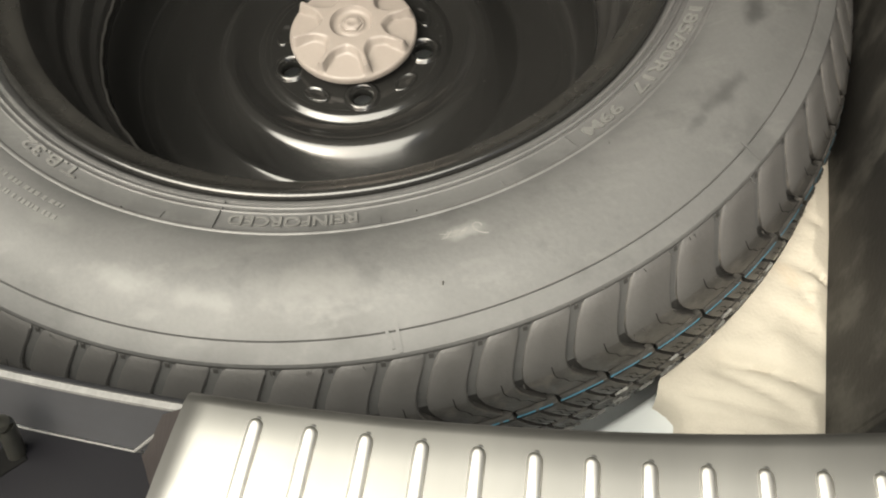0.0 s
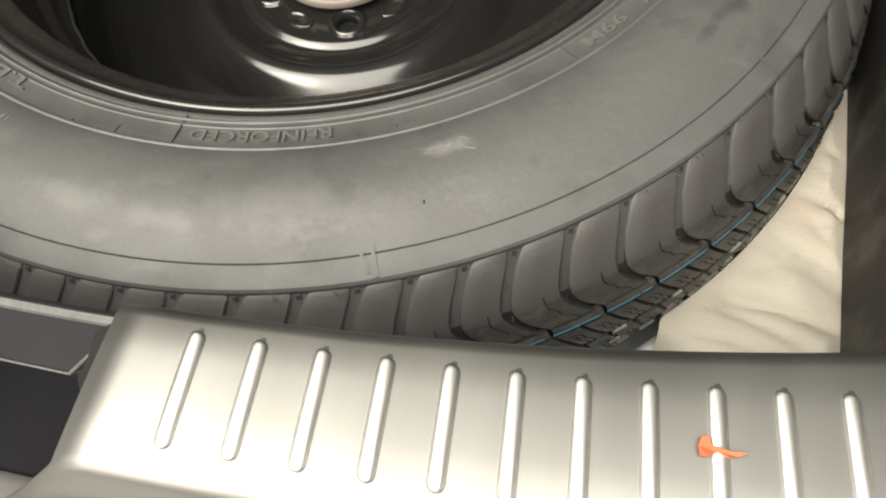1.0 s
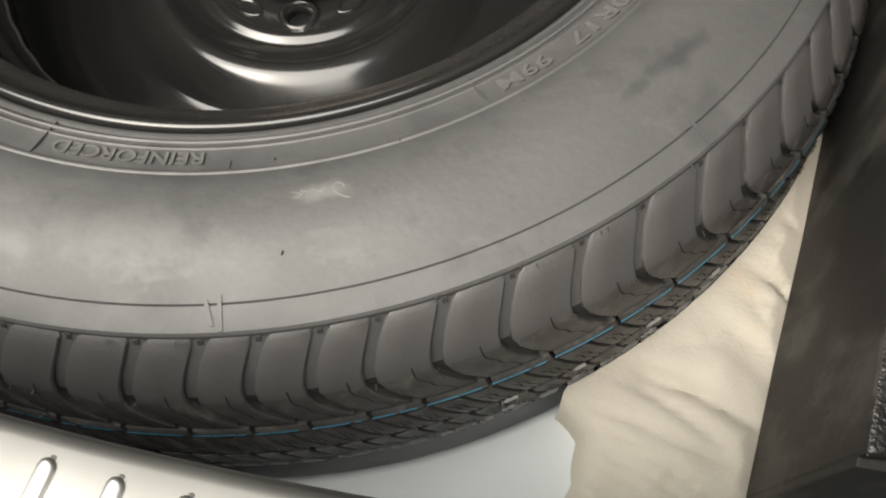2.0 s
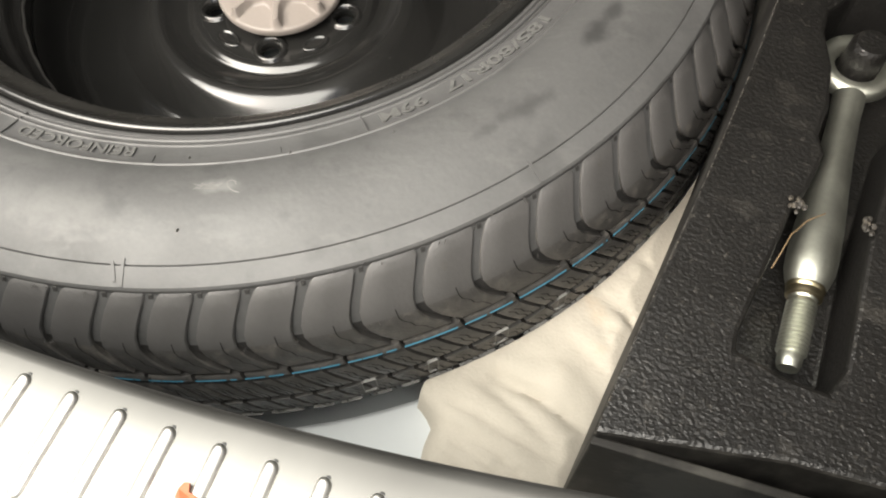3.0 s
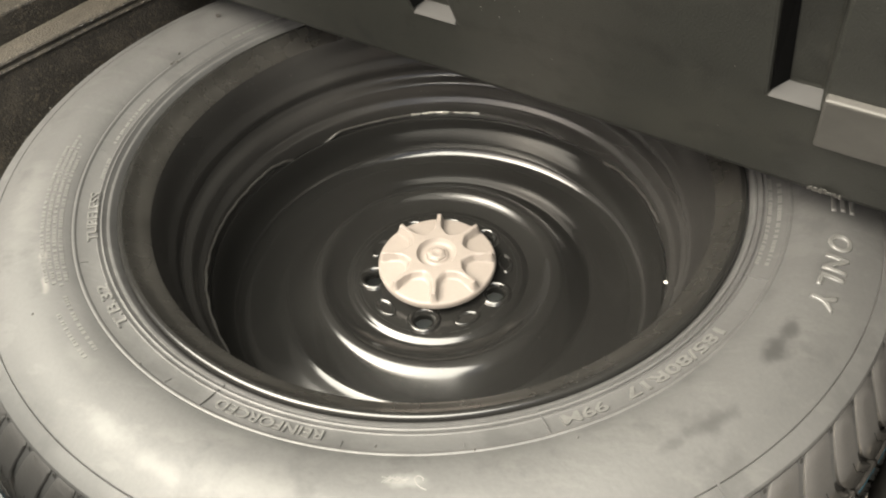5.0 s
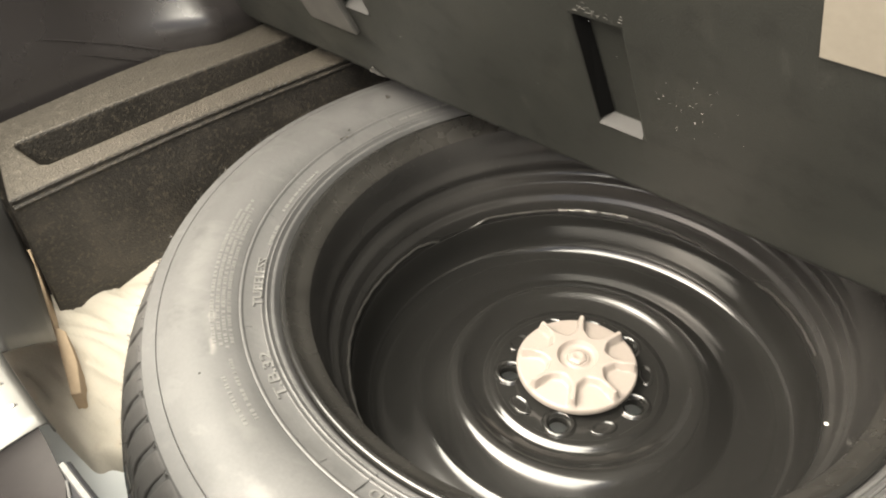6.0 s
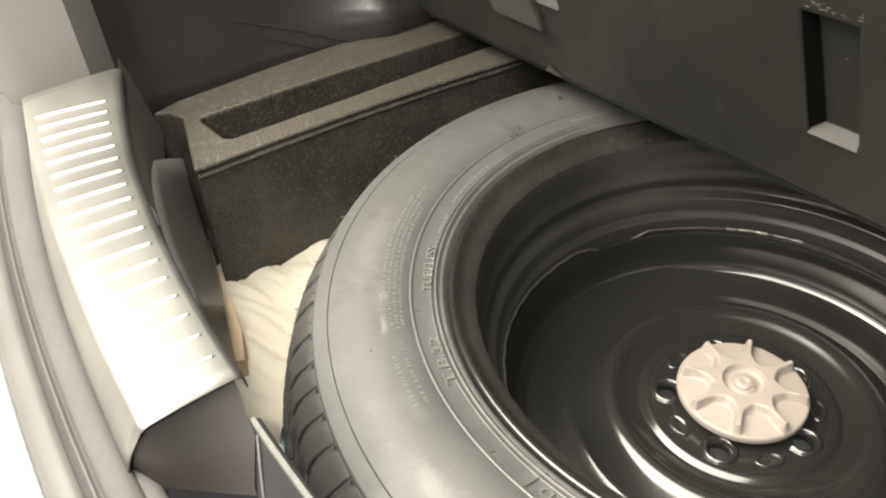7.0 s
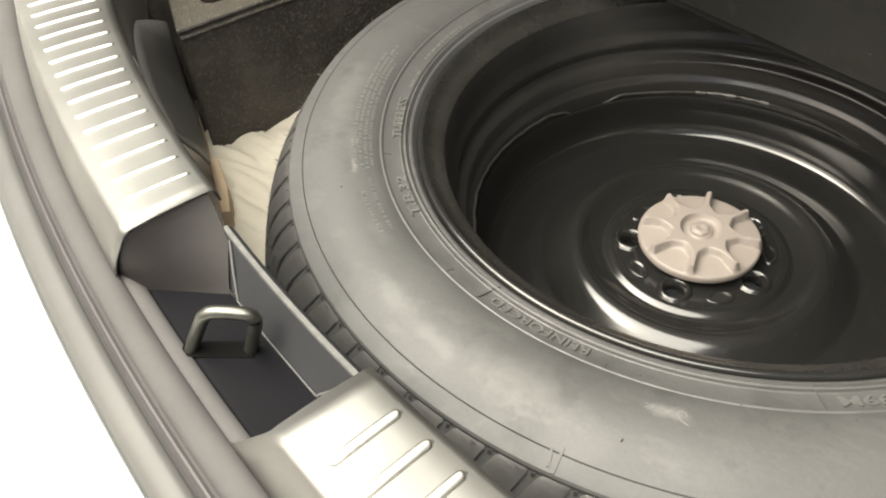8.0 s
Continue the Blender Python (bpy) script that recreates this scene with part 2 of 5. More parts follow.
patches(M_BOARD, 9, 0.48, 0.68, (0.036, 0.036, 0.030), 0.6, 0.6)
patches(M_BOARD, 34, 0.50, 0.68, (0.011, 0.011, 0.010), 0.55, 0.55)
patches(M_BOARD, 70, 0.58, 0.72, (0.052, 0.052, 0.046), 0.6, 0.45, (1, 1, 2.5))
M_GREYCLIP = mat("light_grey_plastic", (0.068, 0.066, 0.061), 0.5, blotch=0.4, blotch_scale=40, grain=0.08)
M_TAN = mat("tan_card", (0.42, 0.32, 0.22), 0.8, grain=0.06, blotch=0.1, blotch_scale=50)
M_PAPER = mat("cream_paper", (0.25, 0.225, 0.185), 0.8, grain=0.06, blotch=0.1, blotch_scale=50)
M_ZINC = mat("zinc_plated_steel", (0.58, 0.59, 0.52), 0.40, 1.0, grain=0.12, grain_scale=240, blotch=0.22, blotch_scale=38,
             rough_var=0.1, bump=0.0001, bump_scale=500)
M_BRASS = mat("yellow_passivated_steel", (0.40, 0.35, 0.23), 0.32, 1.0, grain=0.2, grain_scale=300, blotch=0.3, blotch_scale=80)
M_PAINT = mat("pale_body_paint", (0.62, 0.65, 0.66), 0.38, blotch=0.08, blotch_scale=12, grain=0.02)
M_WHITE = mat("white_bumper_paint", (0.82, 0.82, 0.80), 0.25, blotch=0.03, blotch_scale=6, coat=0.5)
M_SEAL = mat("grey_rubber_seal", (0.084, 0.081, 0.081), 0.75, spec=0.25, blotch=0.2, blotch_scale=18, grain=0.08)
M_FLANGE = mat("grey_flange_paint", (0.088, 0.088, 0.085), 0.45, blotch=0.2, blotch_scale=18, grain=0.06)
M_SEALD = mat("dark_rubber_seal", (0.06, 0.057, 0.058), 0.5, blotch=0.2, blotch_scale=18)
M_LINER = mat("grey_headliner", (0.20, 0.19, 0.175), 0.9, grain=0.1, grain_scale=600)
M_GROUND = mat("concrete_ground", (0.38, 0.37, 0.35), 0.85, grain=0.1, grain_scale=80, blotch=0.2, blotch_scale=1.5)
M_GLASS = mat("window_glass", (0.30, 0.33, 0.32), 0.02, blotch=0.02)
M_GLASS.node_tree.nodes["Principled BSDF"].inputs["Transmission Weight"].default_value = 1.0
M_LEAF = mat("orange_petal", (0.38, 0.10, 0.038), 0.6, grain=0.3, grain_scale=300)
M_STRAW = mat("tan_fibre", (0.15, 0.10, 0.05), 0.7, grain=0.3)
M_FLAKE = mat("white_grit", (0.75, 0.74, 0.70), 0.7)


# Mesh helpers.
def link_mesh(name, bm, material, smooth=True, angle=35):
    me = bpy.data.meshes.new(name)
    bmesh.ops.recalc_face_normals(bm, faces=bm.faces[:])
    if smooth:
        lim = radians(angle)
        for e in bm.edges:
            e.smooth = len(e.link_faces) != 2 or e.calc_face_angle(0) < lim
        for f in bm.faces:
            f.smooth = True
    bm.to_mesh(me)
    bm.free()
    me.materials.append(material)
    return new(name, me)


def part(name, bm, material, parent, label="", smooth=True, angle=35):
    ob = link_mesh(name, bm, material, smooth, angle)
    ob.parent = parent
    return tagged(ob, label)


def thing(name, label, category, at=(0, 0, 0), group="", kind=""):
    ob = new(name)
    ob.empty_display_size = 0.05
    ob.location = at
    return tagged(ob, label, category, group, kind)


def bevel(ob, width, segments=2, angle=40):
    md = ob.modifiers.new("bevel", "BEVEL")
    md.width, md.segments, md.limit_method, md.angle_limit = width, segments, "ANGLE", radians(angle)
    md.harden_normals = False
    return ob


def lathe(profile, segs=160, a0=0.0, a1=360.0, bm=None):
    bm = bm or bmesh.new()
    full = abs(a1 - a0) >= 359.99
    n = segs if full else segs + 1
    rings = []
    for i in range(n):
        a = radians(a0 + (a1 - a0) * i / segs)
        rings.append([bm.verts.new((r * math.cos(a), r * math.sin(a), z)) for r, z in profile])
    for i in range(segs):
        p, q = rings[i], rings[(i + 1) % n]
        for k in range(len(profile) - 1):
            bm.faces.new((p[k], q[k], q[k + 1], p[k + 1]))
    return bm


def prism(poly, z0, z1, bm=None):
    bm = bm or bmesh.new()
    lo = [bm.verts.new((x, y, z0)) for x, y in poly]
    hi = [bm.verts.new((x, y, z1)) for x, y in poly]
    n = len(poly)
    bm.faces.new(lo[::-1])
    bm.faces.new(hi)
    for i in range(n):
        bm.faces.new((lo[i], lo[(i + 1) % n], hi[(i + 1) % n], hi[i]))
    return bm


def box(x0, x1, y0, y1, z0, z1, bm=None):
    return prism([(x0, y0), (x1, y0), (x1, y1), (x0, y1)], z0, z1, bm)


def block_with_pits(outer, pits, z0, z1, bm=None):
    """A solid block with open pits in its top: pits are (polygon, floor height, shrink)."""
    bm = bm or bmesh.new()
    top_edges = []

    def loop(poly, z):
        return [bm.verts.new((x, y, z)) for x, y in poly]

    def edges(vs):
        return [bm.edges.new((vs[i], vs[(i + 1) % len(vs)])) for i in range(len(vs))]

    def wall(a, b):
        for i in range(len(a)):
            j = (i + 1) % len(a)
            bm.faces.new((a[i], a[j], b[j], b[i]))
    hi = loop(outer, z1)
    top_edges += edges(hi)
    lo = loop(outer, z0)
    wall(lo, hi)
    bm.faces.new(lo[::-1])
    for poly, zf, shrink in pits:
        a = loop(poly, z1)
        top_edges += edges(a)
        cx, cy = sum(p[0] for p in poly) / len(poly), sum(p[1] for p in poly) / len(poly)
        b = loop([(cx + (x - cx) * shrink, cy + (y - cy) * shrink) for x, y in poly], zf)
        wall(a, b)
        bm.faces.new(b)
    bmesh.ops.triangle_fill(bm, edges=top_edges, use_beauty=True, use_dissolve=False)
    return bm


def tube(points, radius, segs=12, bm=None, cap=True):
    bm = bm or bmesh.new()
    pts = [Vector(p) for p in points]
    rings = []
    up = Vector((0, 0, 1))
    for i, p in enumerate(pts):
        d = (pts[min(i + 1, len(pts) - 1)] - pts[max(i - 1, 0)]).normalized()
        s = d.cross(up)
        s = s.normalized() if s.length > 1e-4 else d.cross(Vector((1, 0, 0))).normalized()
        u = s.cross(d).normalized()
        r = radius[i] if isinstance(radius, (list, tuple)) else radius
        rings.append([bm.verts.new(p + r * (s * math.cos(2 * math.pi * k / segs) + u * math.sin(2 * math.pi * k / segs)))
                      for k in range(segs)])
    for a, b in zip(rings, rings[1:]):
        for k in range(segs):
            bm.faces.new((a[k], a[(k + 1) % segs], b[(k + 1) % segs], b[k]))
    if cap:
        bm.faces.new(rings[0][::-1])
        bm.faces.new(rings[-1])
    return bm


def sweep(section, xs, bm=None, cap=True):
    """Sweep a section of (offset y, curve k, z) along x: y = offset + k * x * x."""
    bm = bm or bmesh.new()
    rows = [[bm.verts.new((x, c + k * x * x, z)) for c, k, z in section] for x in xs]
    for a, b in zip(rows, rows[1:]):
        for i in range(len(section) - 1):
            bm.faces.new((a[i], a[i + 1], b[i + 1], b[i]))
    if cap:
        for r in (rows[0], rows[-1]):
            if len(r) > 2:
                bm.faces.new(r)
    return bm


def polar(r, deg, z):
    return (r * math.cos(radians(deg)), r * math.sin(radians(deg)), z)


# ---- spare wheel ----
ZC = 0.0755
SIDE = [(0.2290, 0.140), (0.2358, 0.1500), (0.2385, 0.1570), (0.2402, 0.1588), (0.2416, 0.1592), (0.2424, 0.1580), (0.2436, 0.1592),
        (0.2449, 0.1610), (0.2459, 0.1606), (0.2464, 0.1594), (0.2474, 0.1602), (0.2484, 0.1612), (0.2492, 0.1606), (0.2550, 0.1616),
        (0.2612, 0.1640), (0.2622, 0.1652), (0.2632, 0.1655), (0.2641, 0.1651), (0.2652, 0.1660), (0.2720, 0.1684), (0.2800, 0.1702),
        (0.2900, 0.1710), (0.2980, 0.1703), (0.3060, 0.1686), (0.3130, 0.1660), (0.3213, 0.16285), (0.3218, 0.1618), (0.3223, 0.1626),
        (0.3250, 0.1616), (0.3285, 0.1604), (0.3322, 0.1590), (0.3333, 0.1576), (0.3335, 0.1545), (0.3431, 0.1402), (0.3500, 0.1276),
        (0.3539, 0.1085), (0.3560, 0.0980), (0.3565, 0.0755)]


def side_z(r):
    return float(np.interp(r, [p[0] for p in SIDE[:31]], [p[1] for p in SIDE[:31]]))


wheel = thing("spare_wheel", "full-size spare wheel with black steel rim in the boot well", "spare wheel", (0, 0, -0.0205))
wheel_shift = 0.0205


def wpart(name, bm, material, parent, label="", smooth=True, angle=35):
    bmesh.ops.translate(bm, verts=bm.verts[:], vec=(0, 0, wheel_shift if parent else 0))
    return part(name, bm, material, parent, label, smooth, angle)


low = [(r, 2 * ZC - z) for r, z in SIDE[::-1][1:]]
tyre = wpart("tyre", lathe(SIDE[:33], 288), M_RUBBER, wheel, "new dark grey rubber tyre with dusty sidewall", angle=28)
wpart("groove_wall", lathe(SIDE[32:35], 240), M_RUBBER, tyre, angle=28)
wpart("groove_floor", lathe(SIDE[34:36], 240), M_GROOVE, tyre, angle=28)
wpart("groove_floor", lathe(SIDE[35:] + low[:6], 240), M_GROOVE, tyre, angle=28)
wpart("lower_sidewall", lathe(low[5:], 160), M_RUBBER, tyre, angle=28)
for centre, size, colour, rough, strength in (
        ((0.281, -0.062, 0.168, 76), (0.013, 0.008, 0.03), (0.022, 0.022, 0.022), 0.6, 0.95),
        ((0.284, -0.041, 0.168, 100), (0.010, 0.006, 0.03), (0.026, 0.026, 0.026), 0.6, 0.9),
        ((0.290, 0.020, 0.168, 95), (0.022, 0.009, 0.03), (0.035, 0.035, 0.035), 0.6, 0.7),
        ((0.267, -0.127, 0.168, 62), (0.020, 0.006, 0.03), (0.028, 0.028, 0.028), 0.6, 0.9),
        ((0.255, -0.150, 0.168, 55), (0.010, 0.004, 0.03), (0.034, 0.034, 0.034), 0.6, 0.7),
        ((0.147, -0.240, 0.168, 30), (0.014, 0.005, 0.03), (0.20, 0.20, 0.195), 0.5, 0.5),
        ((-0.014, -0.3005, 0.168, -3), (0.022, 0.008, 0.03), (0.105, 0.105, 0.102), 0.48, 0.5),
        ((0.026, -0.302, 0.168, 3), (0.018, 0.007, 0.03), (0.10, 0.10, 0.097), 0.48, 0.45),
        ((0.081, -0.285, 0.168, 14), (0.034, 0.014, 0.03), (0.105, 0.104, 0.101), 0.55, 0.5),
        ((-0.065, -0.275, 0.168, -12), (0.020, 0.006, 0.03), (0.10, 0.10, 0.097), 0.5, 0.5),
        ((-0.156, -0.237, 0.168, -32), (0.022, 0.005, 0.03), (0.115, 0.114, 0.110), 0.48, 0.4),
        ((-0.157, -0.234, 0.168, -34), (0.006, 0.003, 0.03), (0.22, 0.21, 0.20), 0.5, 0.7),
        ((-0.135, -0.249, 0.168, -28), (0.008, 0.003, 0.03), (0.20, 0.19, 0.18), 0.5, 0.7),
        ((-0.212, -0.205, 0.168, -46), (0.05, 0.012, 0.03), (0.10, 0.10, 0.097), 0.48, 0.45)):
    smudge(M_RUBBER, (centre[0], centre[1], centre[2] + wheel_shift, centre[3]), size, colour, rough, strength=strength)

# Shoulder blocks of the tread, in three pitches.
PITCH = [4.6, 3.8, 4.0, 4.2, 4.8, 4.8, 4.4, 4.0, 4.2, 4.0, 4.8, 5.0, 5.6, 5.4, 5.8, 5.0, 5.0, 4.8, 4.2, 4.4, 4.4, 4.4, 5.0, 5.8]
SHOULDER = [(0.3340, 0.1562), (0.3356, 0.1541), (0.3400, 0.1476), (0.3450, 0.1402), (0.3496, 0.1336), (0.3530, 0.1275), (0.3553, 0.1220), (0.3573, 0.1165), (0.3598, 0.1085)]
SKEW = [0.05, -0.15, -0.72, -1.28, -1.62, -1.60, -1.15, -0.40, 1.10]


def skew_at(z):
    return float(np.interp(-z, [-q[1] for q in SHOULDER], SKEW))


def tread_block(width, path, skew, depth, rim=0.14):
    bm = bmesh.new()
    top, bot = [], []
    n = len(path)
    for i, ((r, z), s) in enumerate(zip(path, skew)):
        a = Vector(path[min(i + 1, n - 1)]) - Vector(path[max(i - 1, 0)])
        nr, nz = -a[1], a[0]
        ln = math.hypot(nr, nz)
        nr, nz = nr / ln, nz / ln
        inset = 0.0010 if i in (0, n - 1) else 0.0
        row_t, row_b = [], []
        slim = (0.80 if i == 0 else 0.94 if i == 1 else 1.0) if n > 4 else 1.0
        for k, f in enumerate((-0.5 * slim, (-0.5 + 1.6 * rim / width) * slim, 0.0, (0.5 - rim / width) * slim, 0.5 * slim)):
            drop = 0.0008 if k in (0, 4) else 0.0
            drop = max(drop, inset)
            row_t.append(bm.verts.new(polar(r - nr * drop, f * width + s, z - nz * drop)))
            if k in (0, 4):
                row_b.append(bm.verts.new(polar(r - nr * depth, f * width * 1.02 + s, z - nz * depth)))
        top.append(row_t)
        bot.append(row_b)
    for i in range(n - 1):
        for k in range(4):
            f = bm.faces.new((top[i][k], top[i][k + 1], top[i + 1][k + 1], top[i + 1][k]))
            f.material_index = 1 if n > 4 and i < 5 else 0
        bm.faces.new((top[i][0], top[i + 1][0], bot[i + 1][0], bot[i][0]))
        bm.faces.new((top[i][4], bot[i][1], bot[i + 1][1], top[i + 1][4]))
    for i in (0, n - 1):
        bm.faces.new((*top[i], bot[i][1], bot[i][0]))
    return bm


def block_mesh(name, width, path, skew, depth, flip=False):
    bm = tread_block(width, path, skew, depth)
    if flip:
        for v in bm.verts:
            v.co.z = 2 * ZC - v.co.z
    bmesh.ops.recalc_face_normals(bm, faces=bm.faces[:])
    bmesh.ops.translate(bm, verts=bm.verts[:], vec=(0, 0, wheel_shift))
    for e in bm.edges:
        e.smooth = len(e.link_faces) != 2 or (e.calc_face_angle(0) < radians(34))
    for f in bm.faces:
        f.smooth = True
    me = bpy.data.meshes.new(name)
    bm.to_mesh(me)
    bm.free()
    me.materials.append(M_TREAD)
    me.materials.append(M_SHOULDER)
    return me


widths = sorted(set(PITCH))
shoulder_mesh = {w: block_mesh("tread_block", w - 0.84, SHOULDER, SKEW, 0.006) for w in widths}
ROW2 = [(0.3624, 0.0985), (0.3644, 0.0900), (0.3656, 0.0800)]
ROW3 = [(0.3660, 0.0745), (0.3663, 0.0640), (0.3656, 0.0540)]
row_mesh = {w: (block_mesh("tread_block", w / 2 - 0.42, ROW2, [2.0, 3.1, 4.3], 0.006),
                block_mesh("tread_block", w / 2 - 0.42, ROW3, [4.9, 5.9, 6.9], 0.006)) for w in widths}
angles, a = [], 260.7
k = 0
while a < 260.7 + 357:
    w = PITCH[k % len(PITCH)]
    angles.append((a + w / 2, w))
    a += w
    k += 1
gap = (260.7 + 360 - a) / len(angles)
angles = [(c + i * gap, w) for i, (c, w) in enumerate(angles)]


def add_piece(name, me, parent, m):
    ob = new(name, me)
    ob.parent = parent
    ob.matrix_local = m
    return ob


for c, w in angles:
    add_piece("tread_block", shoulder_mesh[w], tyre, pose(0, 0, 0, 0, 0, c))
far = bmesh.new()
for c, w in angles:
    for me in row_mesh[w]:
        for half in (-0.25, 0.25):
            turned = pose(0, 0, 0, 0, 0, c + half * w)
            if 225 < c < 385:
                add_piece("tread_block", me, tyre, turned)
            else:
                b2 = bmesh.new()
                b2.from_mesh(me)
                bmesh.ops.transform(b2, matrix=turned, verts=b2.verts[:])
                tmp = bpy.data.meshes.new("tmp")
                b2.to_mesh(tmp)
                b2.free()
                far.from_mesh(tmp)
                bpy.data.meshes.remove(tmp)
tagged(part("far_tread", far, M_TREAD, tyre), kind="stuff")

# Lower half of the tread, in one piece.
bm = bmesh.new()
for c, w in angles[::1]:
    for path, skew in ((SHOULDER, SKEW), (ROW2, [2.0, 2.9, 3.9])):
        b2 = tread_block(w - 0.8, path, skew, 0.006)
        for v in b2.verts:
            x, y, z = v.co
            ca, sa = math.cos(radians(c)), math.sin(radians(c))
            v.co = (x * ca - y * sa, x * sa + y * ca, 2 * ZC - z - (0.004 if path is ROW2 else 0))
        me = bpy.data.meshes.new("tmp")
        b2.to_mesh(me)
        b2.free()
        bm.from_mesh(me)
        bpy.data.meshes.remove(me)
tagged(wpart("lower_tread", bm, M_TREAD, tyre), kind="stuff")

# Rib with the blue marking line, notch tabs, sipes.
rib_mesh = {w: block_mesh("tread_rib", w - 0.35, [(0.3604, 0.1062), (0.3609, 0.1045), (0.3613, 0.1022), (0.3613, 0.1006)], [1.6, 1.65, 1.75, 1.8], 0.005) for w in widths}
for c, w in angles:
    add_piece("tread_rib", rib_mesh[w], tyre, pose(0, 0, 0, 0, 0, c))
bm = bmesh.new()
rng = random.Random(4)
for c, w in angles:
    s = c + 1.4 - w / 2 + 0.35
    while s < c + 1.4 + w / 2 - 0.5:
        e = min(s + rng.uniform(1.0, 2.6), c + 1.4 + w / 2 - 0.35)
        lathe([(0.36118, 0.1043 + rng.uniform(-2e-4, 2e-4)), (0.36152, 0.1029)], 3, s, e, bm)
        s = e + rng.choice([0.0, 0.1, 0.35])
wpart("marking_line", bm, M_BLUE, tyre, "thin pale blue marking line on the tread")
bm = bmesh.new()
for c, w in angles:
    s0 = c + 0.1 * w
    pts = [(r, z, skew_at(z) + d) for r, z, d in ((0.3505, 0.1318, 0.0), (0.3534, 0.1270, 0.05), (0.3545, 0.1240, 0.05), (0.3556, 0.1208, 0.40), (0.3568, 0.1176, 0.30), (0.3575, 0.1152, 0.65), (0.3590, 0.1108, 0.55))]
    for (r0, z0, d0), (r1, z1, d1) in zip(pts, pts[1:]):
        off = 0.0007
        vs = [bm.verts.new(polar(r0 + off, s0 + d0 - 0.038, z0 + off * .5)), bm.verts.new(polar(r0 + off, s0 + d0 + 0.038, z0 + off * .5)),
              bm.verts.new(polar(r1 + off, s0 + d1 + 0.038, z1 + off * .5)), bm.verts.new(polar(r1 + off, s0 + d1 - 0.038, z1 + off * .5))]
        bm.faces.new(vs)
for c, w in angles:
    for (ra, za), (rb, zb), d0, d1 in (((0.3628, 0.0970), (0.3655, 0.0815), 2.2, 4.2), ((0.3662, 0.0735), (0.3662, 0.0560), 5.0, 6.8)):
        for sh in (-0.30, -0.19, 0.20, 0.31):
            p = []
            for i in range(5):
                f = i / 4
                p.append((ra + (rb - ra) * f + 0.0004, za + (zb - za) * f, c + sh * w + d0 + (d1 - d0) * f + (0.14 if i % 2 else -0.08)))
            for (r0, z0, q0), (r1, z1, q1) in zip(p, p[1:]):
                bm.faces.new([bm.verts.new(polar(r0, q0 - 0.05, z0)), bm.verts.new(polar(r0, q0 + 0.05, z0)), bm.verts.new(polar(r1, q1 + 0.05, z1)), bm.verts.new(polar(r1, q1 - 0.05, z1))])
tagged(wpart("sipe", bm, M_SIPE, tyre, smooth=False), kind="stuff")
bm = bmesh.new()
for c, w in angles:
    a0 = c + w / 2 - 0.42
    lathe([(0.3325, 0.1560), (0.3341, 0.1550), (0.3352, 0.1526), (0.3345, 0.1510)], 1, a0 + 0.1, a0 + 0.5, bm)
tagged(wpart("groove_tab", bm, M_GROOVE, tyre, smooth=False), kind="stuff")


# Pale rectangular outlines and a broken pale line low on the tread.
for a, wd in ((-48.5, 0.62), (-42.6, 0.45), (-35.8, 0.66), (-29.2, 0.5)):
    bm = bmesh.new()
    for z0, z1, a0, a1 in ((0.0652, 0.0659, -wd, wd * 0.8), (0.0812, 0.0822, -wd * 0.8, wd), (0.0670, 0.0815, -wd - 0.04, -wd + 0.05), (0.0655, 0.0800, wd - 0.05, wd + 0.05)):
        lathe([(0.3655, z1), (0.3670, z1), (0.3670, z0), (0.3655, z0)], 2, a + a0, a + a1, bm)
    wpart("wear_mark", bm, M_MARK, tyre, "pale rectangular outline on the tread", smooth=False)
bm = bmesh.new()
rng = random.Random(12)
a = -75.0
while a < -15:
    e = a + rng.uniform(1.5, 4.2)
    lathe([(0.3648, 0.0552), (0.3666, 0.0552), (0.3666, 0.0544), (0.3648, 0.0544)], 3, a, e, bm)
    a = e + rng.uniform(0.3, 1.2)
tagged(wpart("pale_line", bm, M_MARK, tyre, "broken pale line low on the tread", smooth=False), kind="stuff")


# Raised lettering on the sidewall.
def arc_text(string, r_mid, deg_start, deg_end, height, parent, label, material, outline=False):
    cu = bpy.data.curves.new("lettering", "FONT")
    cu.body, cu.size, cu.extrude, cu.offset = string, 1.0, 0.02, 0.018
    if outline:
        cu.fill_mode, cu.extrude, cu.offset, cu.bevel_depth, cu.bevel_resolution = "NONE", 0.0, 0.0, 0.045, 1
    tmp = bpy.data.objects.new("tmp_text", cu)
    scene.collection.objects.link(tmp)
    bpy.context.view_layer.update()
    dg = bpy.context.evaluated_depsgraph_get()
    me = bpy.data.meshes.new_from_object(tmp.evaluated_get(dg))
    bm = bmesh.new()
    bm.from_mesh(me)
    bpy.data.objects.remove(tmp)
    bpy.data.curves.remove(cu)
    bpy.data.meshes.remove(me)
    bmesh.ops.subdivide_edges(bm, edges=[e for e in bm.edges if e.calc_length() > 0.25], cuts=2)
    x0, x1 = min(v.co.x for v in bm.verts), max(v.co.x for v in bm.verts)
    y1 = max(v.co.y for v in bm.verts)
    for v in bm.verts:
        f = (v.co.x - x0) / (x1 - x0)
        ang = deg_start + (deg_end - deg_start) * f
        r = r_mid + (v.co.y / y1 - 0.5) * height
        v.co = polar(r, ang, side_z(r) + 0.0001 + (0.0011 if v.co.z > 0 else -0.0006))
    return wpart("lettering", bm, material, parent, label, smooth=False)


arc_text("REINFORCED", 0.2547, -69.6, -85.0, 0.0068, tyre, "raised black lettering on the sidewall", M_PRINT)
